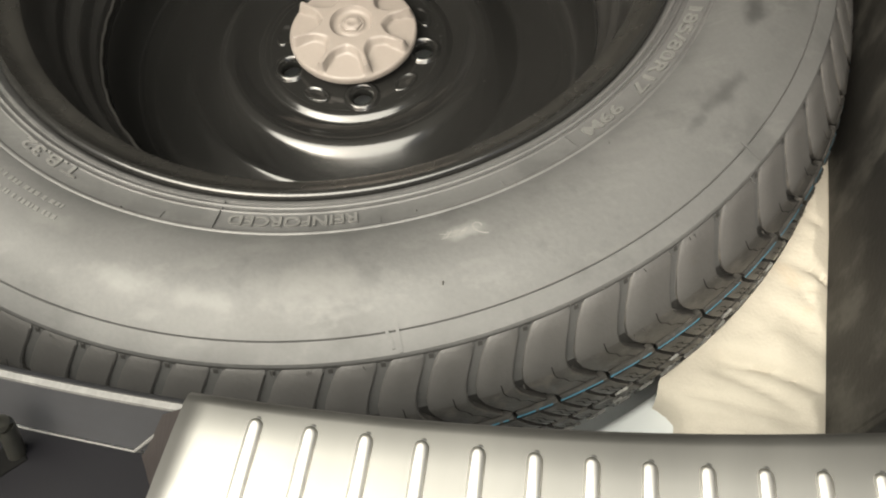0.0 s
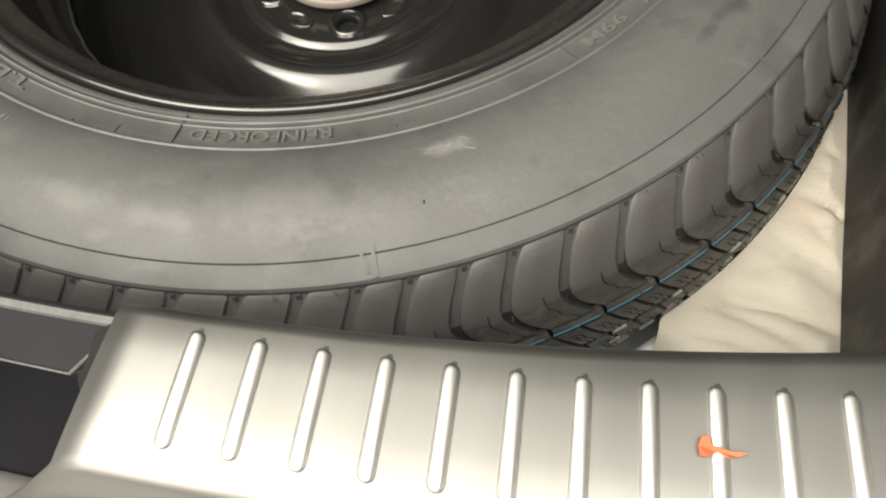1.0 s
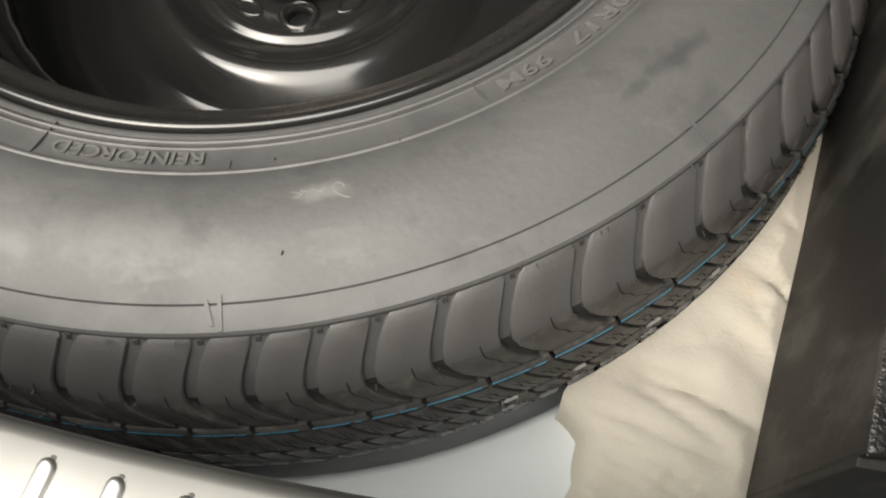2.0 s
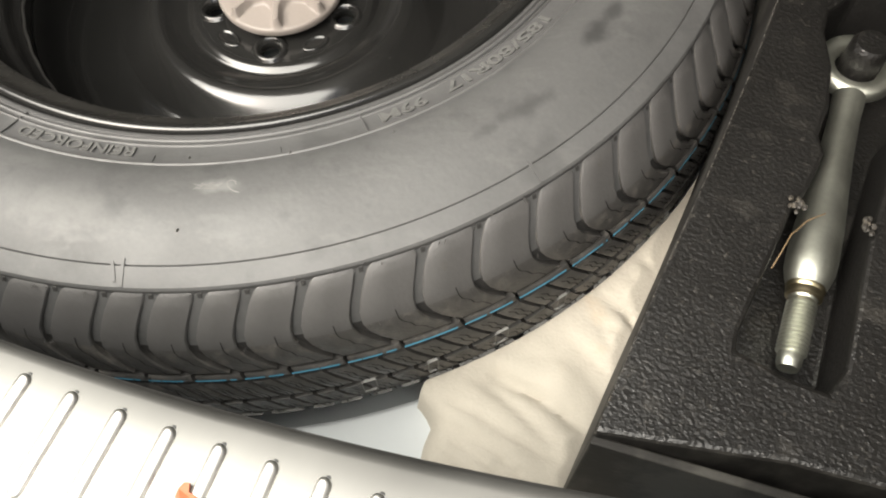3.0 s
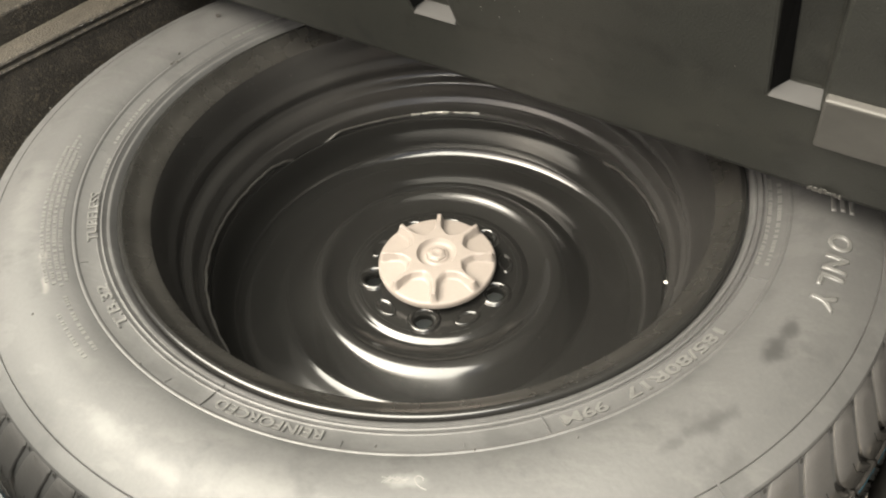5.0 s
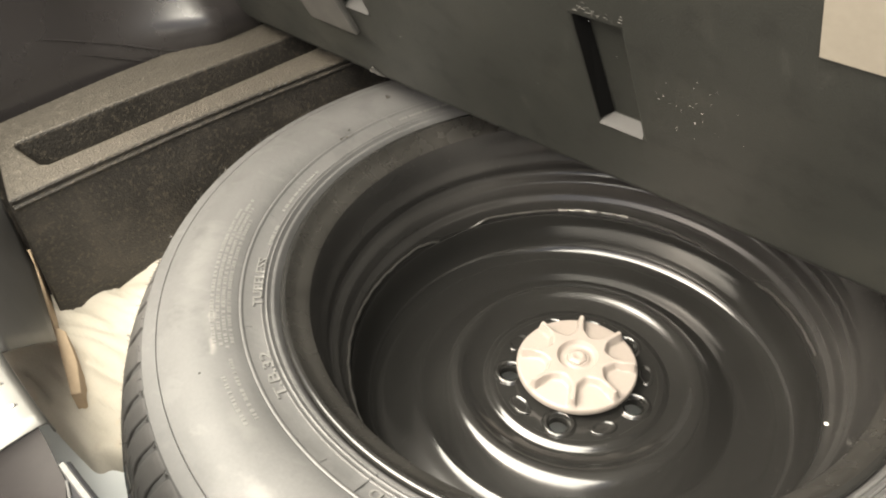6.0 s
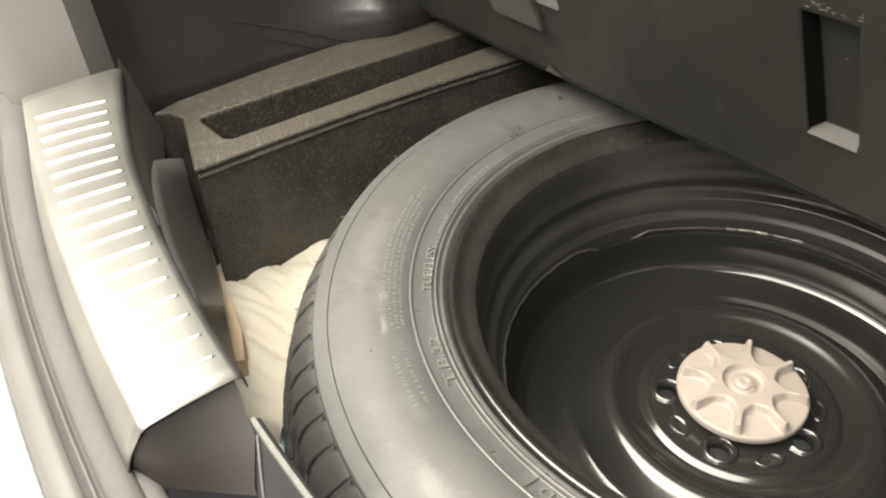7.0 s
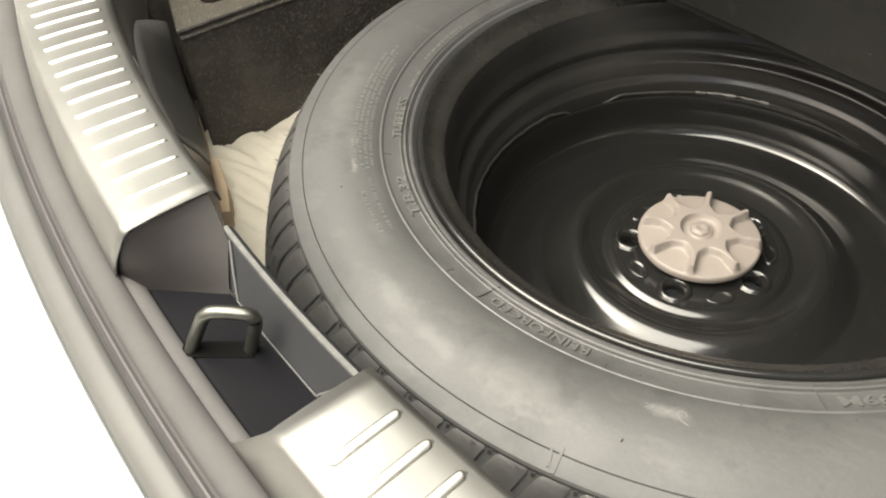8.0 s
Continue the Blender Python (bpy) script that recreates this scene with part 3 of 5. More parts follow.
arc_text("185/80R17", 0.2553, -12.8, -30.4, 0.0075, tyre, "raised black lettering on the sidewall", M_PRINT)
arc_text("99M", 0.2553, -33.2, -39.4, 0.0075, tyre, "raised black lettering on the sidewall", M_PRINT)
arc_text("TUBELESS", 0.2513, -126.6, -138.6, 0.0070, tyre, "raised black lettering on the sidewall", M_PRINT)
arc_text("T.B.32", 0.2525, -106.0, -116.0, 0.0068, tyre, "raised black lettering on the sidewall", M_PRINT)


def arc_bar(bm, r0, r1, a0, a1, h=0.0007, lean=0.0):
    vs = []
    for dz in (-0.0006, h):
        for r, a in ((r0, a0), (r0, a1), (r1, a1 + lean), (r1, a0 + lean)):
            vs.append(bm.verts.new(polar(r, a, side_z(r) + dz)))
    for q in ((0, 1, 2, 3), (4, 5, 6, 7), (0, 1, 5, 4), (1, 2, 6, 5), (2, 3, 7, 6), (3, 0, 4, 7)):
        bm.faces.new([vs[i] for i in q])


for letter, a0, a1 in (("E", 18.4, 14.2), ("O", 9.9, 6.8), ("N", 5.9, 3.0), ("L", 2.5, 0.0), ("Y", -0.6, -3.6)):
    arc_text(letter, 0.2945, a0, a1, 0.0142, tyre, "raised outlined letter on the sidewall", M_PRINT, outline=True)
bm = bmesh.new()
rng = random.Random(8)
for r0, a0, a1 in ((0.2820, -112, -103), (0.2745, -115, -103), (0.2705, -147, -118), (0.2743, -150, -117), (0.2781, -152, -118), (0.2820, -149, -119), (0.2505, -148, -142.5), (0.2530, -166, -152), (0.2500, 2, 22), (0.2560, 2, 21), (0.2545, 150, 170)):
    s = a0
    while s < a1:
        e = s + rng.uniform(0.25, 0.7)
        arc_bar(bm, r0 - 0.0012, r0 + 0.0012, s, e, 0.0004)
        s = e + rng.choice([0.15, 0.2, 0.6])
tagged(wpart("small_print", bm, M_PRINT, tyre, "rows of tiny raised print", smooth=False), kind="stuff")
for r0, r1, a, wd, lean in ([(0.2395, 0.2615, a, 0.14, 0) for a in (-41.6, -86.5, -1.0, 172.0)] + [(0.2560, 0.2610, a, 0.10, 0) for a in (-52, -67, -93, -122, -150, -8)]
                            + [(0.3185, 0.3320, -28.8, 0.3, 0), (0.3185, 0.3320, -67.2, 0.3, 0), (0.3200, 0.3300, -68.2, 0.3, 0.4)]):
    bm = bmesh.new()
    arc_bar(bm, r0, r1, a, a + wd, 0.0006, lean)
    wpart("mould_line", bm, M_RUBBER, tyre, smooth=False)

bm = bmesh.new()
rng = random.Random(17)
for k in range(230):
    a = rng.uniform(120, 330) if k < 150 else rng.uniform(135, 245)
    r, z = rng.choice([(0.3338, 0.1585), (0.3352, 0.1555), (0.3534, 0.1270), (0.3600, 0.1080)])
    b0 = Vector(polar(r - 0.0005, a, z))
    tip = Vector(polar(r + rng.uniform(0.001, 0.003), a + rng.uniform(-0.4, 0.4), z + rng.uniform(0.0003, 0.002)))
    tube([b0, b0.lerp(tip, 0.6) + Vector((0, 0, 0.0003)), tip], [0.00028, 0.0002, 0.00008], 5, bm)
tagged(wpart("moulding_hair", bm, M_TREAD, tyre, "fine rubber moulding hairs"), kind="stuff")

# Faint hatched chalk mark and a curl beside it, and vent nubs.
bm = bmesh.new()


def stroke(bm, pts, wd):
    for (x0, y0), (x1, y1) in zip(pts, pts[1:]):
        d = Vector((x1 - x0, y1 - y0, 0)).normalized()
        n = Vector((-d.y, d.x, 0)) * wd
        z0, z1 = side_z(math.hypot(x0, y0)) + 0.0003, side_z(math.hypot(x1, y1)) + 0.0003
        a, b = Vector((x0, y0, z0)), Vector((x1, y1, z1))
        bm.faces.new([bm.verts.new(q) for q in (a - n, b - n, b + n, a + n)])


rng = random.Random(6)
for i in range(9):
    x = 0.1365 + 0.0012 * i
    y = -0.2475 + 0.0006 * i
    stroke(bm, [(x, y), (x + rng.uniform(0.001, 0.002), y + rng.uniform(0.003, 0.0065))], 0.00018)
    if i % 3 == 0:
        stroke(bm, [(x - 0.002, y + 0.003), (x + 0.003, y + 0.004)], 0.00015)
curl = [(0.1500 + 0.004 * math.cos(q) + 0.0012 * q, -0.2365 + 0.0028 * math.sin(q)) for q in [0.4 + 0.35 * k for k in range(15)]]
stroke(bm, curl, 0.0003)
tagged(wpart("chalk_mark", bm, M_MARK, tyre, "faint pale hatched chalk mark", smooth=False), kind="stuff")
for x, y, r in ((0.142, -0.270, 0.0011), (-0.036, -0.259, 0.0009), (0.118, -0.229, 0.0009), (0.166, -0.204, 0.0009), (-0.268, -0.003, 0.0014), (-0.12, -0.27, 0.0009), (0.21, -0.17, 0.0008)):
    bm = bmesh.new()
    bmesh.ops.create_icosphere(bm, subdivisions=1, radius=r, matrix=Matrix.Translation((x, y, side_z(math.hypot(x, y)))) @ Matrix.Diagonal((0.6, 1.2, 1.0, 1)))
    wpart("vent_nub", bm, M_TREAD, tyre)
bm = bmesh.new()
stroke(bm, [(-0.250, -0.020), (-0.232, -0.027), (-0.213, -0.035)], 0.0004)
wpart("mould_line", bm, M_MARK, tyre, smooth=False)

# Steel rim: flange, barrel and pressed disc, one lathed sheet.
RIM = [(0.2355, 0.1480), (0.2366, 0.1540), (0.2358, 0.1568), (0.2340, 0.1578), (0.2318, 0.1570), (0.2296, 0.1545), (0.2270, 0.1510),
       (0.2230, 0.1478), (0.2190, 0.1455), (0.2160, 0.1425), (0.2142, 0.1370), (0.2130, 0.1270), (0.2120, 0.1180), (0.2110, 0.1120),
       (0.2085, 0.1075), (0.2075, 0.1030), (0.2090, 0.0980), (0.2088, 0.0930), (0.2050, 0.0890), (0.2015, 0.0870), (0.2000, 0.0840),
       (0.1998, 0.0740), (0.1988, 0.0700), (0.1960, 0.0675), (0.1950, 0.0640), (0.1950, 0.0500)]
DISC = [(0.1949, 0.0500), (0.1928, 0.0502), (0.1920, 0.0480), (0.1915, 0.0335), (0.1895, 0.0212), (0.1855, 0.0118), (0.1800, 0.0064), (0.1730, 0.0038),
        (0.1650, 0.0040), (0.1580, 0.0050), (0.1520, 0.0062), (0.1475, 0.0072), (0.1440, 0.0079), (0.1408, 0.0085), (0.1380, 0.0092), (0.1350, 0.0102), (0.1325, 0.0117),
        (0.1295, 0.0140), (0.1260, 0.0167), (0.1225, 0.0194), (0.1190, 0.0221), (0.1155, 0.0248), (0.1125, 0.0269), (0.1098, 0.0284), (0.1070, 0.0293), (0.1040, 0.0296),
        (0.1010, 0.0290), (0.0985, 0.0276), (0.0960, 0.0259), (0.0935, 0.0244), (0.0910, 0.0232), (0.0885, 0.0222), (0.0860, 0.0214), (0.0835, 0.0207), (0.0812, 0.0204),
        (0.0796, 0.0209), (0.0780, 0.0220), (0.0762, 0.0231), (0.0745, 0.0237), (0.0705, 0.0237), (0.0560, 0.0237), (0.0320, 0.0237), (0.0300, 0.0220), (0.0300, 0.0100)]


def flowing(points, steps=4):
    """Catmull-Rom through the points of a profile."""
    out = []
    for i in range(len(points) - 1):
        p0, p1, p2, p3 = (Vector(points[min(max(k, 0), len(points) - 1)]) for k in (i - 1, i, i + 1, i + 2))
        for q in range(steps):
            t = q / steps
            out.append(tuple(0.5 * (2 * p1 + (p2 - p0) * t + (2 * p0 - 5 * p1 + 4 * p2 - p3) * t * t + (3 * p1 - p0 - 3 * p2 + p3) * t ** 3)))
    return out + [points[-1]]


HUB_BORE = DISC[-3:]
DISC = DISC[:4] + flowing(DISC[4:-4], 3)
rim = wpart("rim", lathe(RIM[9:], 240), M_BARREL, wheel, "gloss black painted steel wheel rim", angle=60)
wpart("rim_flange", lathe(RIM[:5], 240), M_RIM, rim, angle=60)
wpart("bead_seat", lathe(RIM[4:10], 240), M_LIP, rim, "black rim shoulder, grey reflection put into its colour", angle=60)
disc = wpart("wheel_disc", lathe(DISC, 240), M_RIM, wheel, "gloss black pressed steel wheel disc", angle=60)
bm = lathe([(0.2352, 0.146), (0.236, 0.002), (0.2300, -0.004), (0.2200, 0.004), (0.2050, 0.030), (0.1985, 0.050), (0.1985, 0.066)], 120)
wpart("barrel_back", bm, M_RIM, rim)
# Weld bead where the disc meets the barrel.
bm = bmesh.new()
rng = random.Random(3)
pts = []
EDGE_A = (38, 50, 63, 70, 76, 84, 89, 102, 120, 143, 154, 158, 164, 169, 173, 178, 191, 208, 223, 236, 250)
EDGE_Z = (0.0590, 0.0580, 0.0540, 0.0470, 0.0455, 0.0500, 0.0512, 0.0540, 0.0546, 0.0540, 0.0556, 0.0500, 0.0448, 0.0470, 0.0540, 0.0580, 0.0585, 0.0615, 0.0655, 0.0640, 0.0580)
for i in range(211):
    a = 38 + i * 1.0
    pts.append(polar(0.1943 + 0.0004 * math.sin(i * 0.9), a, float(np.interp(a, EDGE_A, EDGE_Z)) + rng.uniform(-2e-4, 2e-4)))
tube(pts, 0.0011, 8, bm)
wpart("disc_edge", bm, M_RIMEDGE, rim)
bm = bmesh.new()
pts = [polar(0.1940 + rng.uniform(-3e-4, 3e-4), 110 + i * 1.5, 0.0548 + rng.uniform(-4e-4, 4e-4)) for i in range(15)]
tube(pts, [0.0012 + rng.uniform(-4e-4, 5e-4) for _ in pts], 7, bm)
wpart("weld_bead", bm, M_WELD, rim, "rough bare weld bead")
# Wheel bolt holes with turned collars, and raised dimples between them.
HOLE = -68.9
bm = bmesh.new()
fill = []


def ring_at(cx, cy, r, z, n):
    return [bm.verts.new((cx + r * math.cos(2 * math.pi * k / n), cy + r * math.sin(2 * math.pi * k / n), z)) for k in range(n)]


def close_ring(vs):
    return [bm.edges.new((vs[k], vs[(k + 1) % len(vs)])) for k in range(len(vs))]


fill += close_ring(ring_at(0, 0, DISC[-1][0], 0.0237, 96))
fill += close_ring(ring_at(0, 0, HUB_BORE[0][0], 0.0237, 60))
for i in range(5):
    x, y, _ = polar(0.05715, HOLE + 72 * i, 0)
    top, low_ring = ring_at(x, y, 0.0086, 0.0237, 28), ring_at(x, y, 0.0084, 0.0150, 28)
    fill += close_ring(top)
    for k in range(28):
        bm.faces.new((top[k], top[(k + 1) % 28], low_ring[(k + 1) % 28], low_ring[k]))
bmesh.ops.triangle_fill(bm, edges=fill, use_beauty=True)
wpart("pad", bm, M_RIM, disc, angle=40)
wpart("hub_bore", lathe(HUB_BORE, 60), M_RIM, disc, angle=60)
for i in range(5):
    a = HOLE + 72 * i
    x, y, _ = polar(0.05715, a, 0)
    bm = lathe([(0.0152, -0.0003), (0.0142, 0.0006), (0.0130, 0.0020), (0.0120, 0.0026), (0.0109, 0.0025), (0.0098, 0.0014), (0.0082, -0.0004), (0.0076, -0.0014), (0.0074, -0.005)], 36)
    bmesh.ops.translate(bm, verts=bm.verts[:], vec=(x, y, 0.0238))
    hole = wpart("bolt_hole", bm, M_RIM, disc, angle=70)
    x, y, _ = polar(0.0605, a + 36, 0)
    bm = lathe([(0.0104, -0.0002), (0.0097, 0.0009), (0.0088, 0.0017), (0.0079, 0.0015), (0.0068, 0.0005), (0.0050, 0.0003), (0.0001, 0.0004)], 28)
    bmesh.ops.scale(bm, verts=bm.verts[:], vec=(0.68, 1.2, 1))
    bmesh.ops.rotate(bm, verts=bm.verts[:], matrix=Matrix.Rotation(radians(a + 36), 3, "Z"))
    bmesh.ops.translate(bm, verts=bm.verts[:], vec=(x, y, 0.0238))
    wpart("dimple", bm, M_RIM, disc, angle=70)
for x, y, z, s in ((0.1054, 0.1260, -0.0025, 0.0013), (0.1900, 0.0352, 0.0830, 0.0020), (-0.050, 0.150, -0.0030, 0.0007), (0.030, 0.158, -0.0035, 0.0008), (0.020, 0.137, -0.0030, 0.0006), (0.143, -0.02, -0.0030, 0.0007)):
    bm = bmesh.new()
    bmesh.ops.create_icosphere(bm, subdivisions=1, radius=s, matrix=Matrix.Translation((x, y, z)) @ Matrix.Diagonal((1, 0.8, 0.5, 1)))
    wpart("paint_fleck", bm, M_FLAKE, disc, "white fleck")

# ---- retaining wing nut ----
cap = thing("wheel_retainer", "round pinkish-grey plastic wing nut holding the spare wheel down", "wing nut", (0, 0, 0.0238))


def fin(deg):
    d = (deg - 30.0) % 45.0
    return min(d, 45.0 - d)


bm = bmesh.new()
NR, NA, LIFT = 34, 256, 0.0085
TOP = 0.0160
rings = []
for i in range(NA):
    deg = 360.0 * i / NA
    ring = []
    for k in range(NR + 1):
        r = 0.0120 + 0.0385 * k / NR
        lin = fin(deg) * math.pi / 180 * r
        f = 1.0 / (1.0 + math.exp((lin - 0.0028) / 0.00034))
        wide = math.radians(22.5) * r
        bowl = max(0.0, 1 - ((lin - wide) / max(1e-4, wide - 0.0022)) ** 2) if wide > 0.0022 else 0
        start = 0.0235 + 0.0070 * (1 - bowl)
        drop = min(1.0, max(0.0, (r - start) / 0.0055))
        drop = drop * drop * (3 - 2 * drop)
        floor_z = TOP - 0.0062 * drop - 0.0030 * max(0.0, (r - 0.026) / 0.0245) * drop
        z = floor_z * (1 - f) + TOP * f
        if r > 0.0488:
            z = min(z, floor_z + (TOP - floor_z) * f * max(0.0, 1 - (r - 0.0488) / 0.0012))
        if r < 0.0190:
            z = TOP if r > 0.0172 else (TOP - 0.0052 * min(1.0, (0.0172 - r) / 0.0020))
        ring.append(bm.verts.new(polar(r, deg, LIFT + z)))
    for r, z in ((0.0512, 0.0062), (0.0518, 0.0052), (0.0520, 0.0030), (0.0514, 0.0002), (0.0500, -0.0004), (0.0320, 0.0)):
        ring.append(bm.verts.new(polar(r, deg, LIFT + z)))
    rings.append(ring)
for i in range(NA):
    p, q = rings[i], rings[(i + 1) % NA]
    for k in range(len(p) - 1):
        bm.faces.new((p[k], q[k], q[k + 1], p[k + 1]))
part("nut_body", bm, M_CAP, cap, angle=50)
part("collar", lathe([(0.0325, LIFT + 0.0005), (0.0320, 0.004), (0.0312, 0.0002)], 48), M_CAP, cap)
bm = lathe([(0.01206, LIFT + 0.0104), (0.01206, LIFT + 0.01085), (0.0116, LIFT + 0.0110), (0.0106, LIFT + 0.0113), (0.0100, LIFT + 0.0120), (0.0096, LIFT + 0.0127), (0.0001, LIFT + 0.0128)], 48)
part("boss", bm, M_CAP, cap, "round plastic boss", angle=40)
bm = bmesh.new()
hexagon = [(0.0088 * math.cos(radians(60 * k + 12)), 0.0088 * math.sin(radians(60 * k + 12))) for k in range(6)]
prism(hexagon, LIFT + 0.0120, LIFT + 0.0146, bm)
bevel(part("bolt_head", bm, M_CAP, cap, "rounded six-sided plastic bolt head"), 0.0012, 4)
bm = lathe([(0.0070, LIFT + 0.0144), (0.0062, LIFT + 0.0152), (0.0048, LIFT + 0.0156), (0.0036, LIFT + 0.0156), (0.0024, LIFT + 0.0150), (0.0001, LIFT + 0.0148)], 24)
part("bolt_tip", bm, M_CAP, cap)

# ---- sill plates ----
XS = [0.080 + 0.39 * i / 40 for i in range(41)]
SILL = [(-0.4325, 0.28, 0.2150), (-0.431, 0.28, 0.2230), (-0.4290, 0.28, 0.2300), (-0.4215, 0.26, 0.2465), (-0.4195, 0.25, 0.2485), (-0.4165, 0.25, 0.2497), (-0.40, 0.28, 0.2505),
        (-0.385, 0.34, 0.2505), (-0.3745, 0.385, 0.2500), (-0.3715, 0.395, 0.2490), (-0.3700, 0.40, 0.2470), (-0.3694, 0.40, 0.2400)]


def sill_height(y, x):
    ys = [c + k * x * x for c, k, _ in SILL]
    return float(np.interp(y, ys, [s[2] for s in SILL]))


def sill_plate(sign, label):
    ob = thing("sill_plate", label, "sill plate", (sign * 0.27, -0.39, 0.223), group="sill plates")
    xs = [sign * x for x in XS]
    bm = sweep(SILL, xs, cap=False)
    for v in bm.verts:
        # slanted end of the front flange, and the edge towards the boot
        near = max(0.0, 1 - (abs(v.co.x) - 0.080) / 0.06)
        low = min(1.0, max(0.0, (0.2490 - v.co.z) / 0.036)) if v.co.y < -0.405 + 0.25 * v.co.x ** 2 else 0.0
        v.co.x += near * ((-0.0045 - 0.0315 * low) if sign > 0 else -0.012 * low)
        if sign < 0 and v.co.y > -0.39 + 0.34 * v.co.x ** 2:
            v.co.y += 0.0028 * max(0.0, 1 - (abs(v.co.x) - 0.08) / 0.25)
    bmesh.ops.translate(bm, verts=bm.verts[:], vec=-ob.location)
    body = part("plate", bm, M_STEEL, ob, angle=50)
    sd = body.modifiers.new("thickness", "SOLIDIFY")
    sd.thickness, sd.offset = 0.0009, -1
    HW, HT = (0.0028, 0.0017) if sign > 0 else (0.0017, 0.0012)
    for i in range(18):
        if sign > 0:
            x = 0.1030 + 0.01945 * i - 0.00007 * i * i
            y0, y1 = -0.4110 + 0.26 * x * x, -0.3755 + 0.305 * x * x
        else:
            x = -0.1015 - 0.0190 * i + 0.00003 * i * i
            y0, y1 = -0.4115 + 0.265 * x * x, -0.3746 + 0.352 * x * x
        bm = bmesh.new()
        rows = []
        for j in range(15):
            t = (j - 4) / 6 if 4 < j < 10 else (0.0 if j <= 4 else 1.0)
            ang = (4 - j) / 4 * 0.5 * math.pi if j <= 4 else ((j - 10) / 4 * 0.5 * math.pi if j >= 10 else 0.0)
            y = y0 + HW + (y1 - y0 - 2 * HW) * t + (-HW if j <= 4 else HW) * math.sin(ang)
            end = max(0.02, math.cos(ang))
            z = sill_height(y, x) - 0.0001
            xc = x - 0.5 * x * (y - y1)
            rows.append([bm.verts.new((xc + HW * end * math.cos(q), y, z + HT * min(1, end * 1.6) * math.sin(q))) for q in [math.pi * k / 8 for k in range(9)]])
        for p, q in zip(rows, rows[1:]):
            for k in range(8):
                bm.faces.new((p[k], p[k + 1], q[k + 1], q[k]))
        bmesh.ops.remove_doubles(bm, verts=bm.verts[:], dist=1e-6)
        bmesh.ops.translate(bm, verts=bm.verts[:], vec=-ob.location)
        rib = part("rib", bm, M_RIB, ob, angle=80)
        # small dark dot at the inner end of each rib
        bm = bmesh.new()
        bmesh.ops.create_icosphere(bm, subdivisions=1, radius=0.0008, matrix=Matrix.Translation((x + 0.0005, y1 + 0.0002, sill_height(y1, x))) @ Matrix.Diagonal((1.3, 1.0, 0.35, 1)))
        bmesh.ops.translate(bm, verts=bm.verts[:], vec=-ob.location)
        part("dirt_spot", bm, M_LEDGE, rib, "dark dot at the end of the rib")
    return ob


sill_plate(1, "ribbed brushed stainless sill plate with a yellowish sheen")
sill_plate(-1, "ribbed brushed stainless sill plate on the curved boot sill, brightly lit")

# ---- sill trim and striker ----
XA = [-0.66 + 1.32 * i / 66 for i in range(67)]
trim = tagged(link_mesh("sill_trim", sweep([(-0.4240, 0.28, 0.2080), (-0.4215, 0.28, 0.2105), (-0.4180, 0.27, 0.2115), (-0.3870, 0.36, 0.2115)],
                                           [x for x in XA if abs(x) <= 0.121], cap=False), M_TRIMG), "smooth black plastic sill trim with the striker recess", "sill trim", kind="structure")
# Lower wall made pale body paint, added to bounce light onto the near tread.
for name, section, material, label in (("inner_wall", [(-0.3760, 0.40, 0.2460), (-0.3750, 0.40, 0.2400), (-0.3745, 0.40, 0.2300), (-0.3742, 0.40, 0.1850), (-0.3760, 0.40, 0.1830)], M_TRIM, ""),
                                       ("rear_panel", [(-0.3760, 0.40, 0.1880), (-0.3750, 0.40, 0.1300), (-0.375, 0.40, 0.02)], M_PAINT, "pale painted rear body panel, added to bounce light onto the tread")):
    bm = bmesh.new()
    sweep(section, [x for x in XA if -0.23 <= x <= -0.0799], bm, cap=False)
    sweep(section, [x for x in XA if 0.0799 <= x <= 0.5], bm, cap=False)
    part(name, bm, material, trim, label)
bm = bmesh.new()
rows = []
for i in range(13):
    u = i / 12
    top = Vector((-0.385 + 0.235 * u, -0.300 - 0.085 * u + 0.0265 * u * u, 0.203 + 0.041 * u ** 0.8))
    low = Vector((-0.440 + 0.140 * u, -0.2575 - 0.0437 * u, 0.100)) if u > 0.25 else Vector((-0.409 + 0.016 * u, -0.269 + 0.002 * u, 0.180 - 0.32 * u))
    rows.append([bm.verts.new(top.lerp(low, f) + Vector((0, 0.001, 0.001)) * math.sin(math.pi * f)) for f in (0, 0.12, 0.3, 0.5, 0.7, 0.88, 1)])
for p, q in zip(rows, rows[1:]):
    for k in range(6):
        bm.faces.new((p[k], p[k + 1], q[k + 1], q[k]))
bm2 = bmesh.new()
rows = []
for i in range(13):
    x = -0.50 + 0.22 * i / 12
    edge = -0.3690 + 0.39 * x * x
    lip = edge + 0.016
    rows.append([bm2.verts.new((x, y, z)) for y, z in ((edge - 0.003, 0.2450), (edge + 0.002, 0.2300), (edge + 0.007, 0.2050), (lip, 0.1600))])
for p, q in zip(rows, rows[1:]):
    for k in range(3):
        bm2.faces.new((p[k], p[k + 1], q[k + 1], q[k]))
part("under_trim", bm2, M_PILLAR, trim, "dark trim under the sill plate")
inner = part("inner_panel", bm, M_PANEL, trim, "grey sloping inner panel")
sd = inner.modifiers.new("thickness", "SOLIDIFY")
sd.thickness, sd.offset = 0.0025, -1
# leaning inner wall across the recess
part("rear_panel", sweep([(-0.3670, 0.40, 0.1880), (-0.3665, 0.40, 0.1300), (-0.367, 0.40, 0.02)], [-0.09 + 0.18 * i / 12 for i in range(13)], cap=False), M_PAINT, trim)
xr = [-0.064 + 0.154 * i / 12 for i in range(13)]
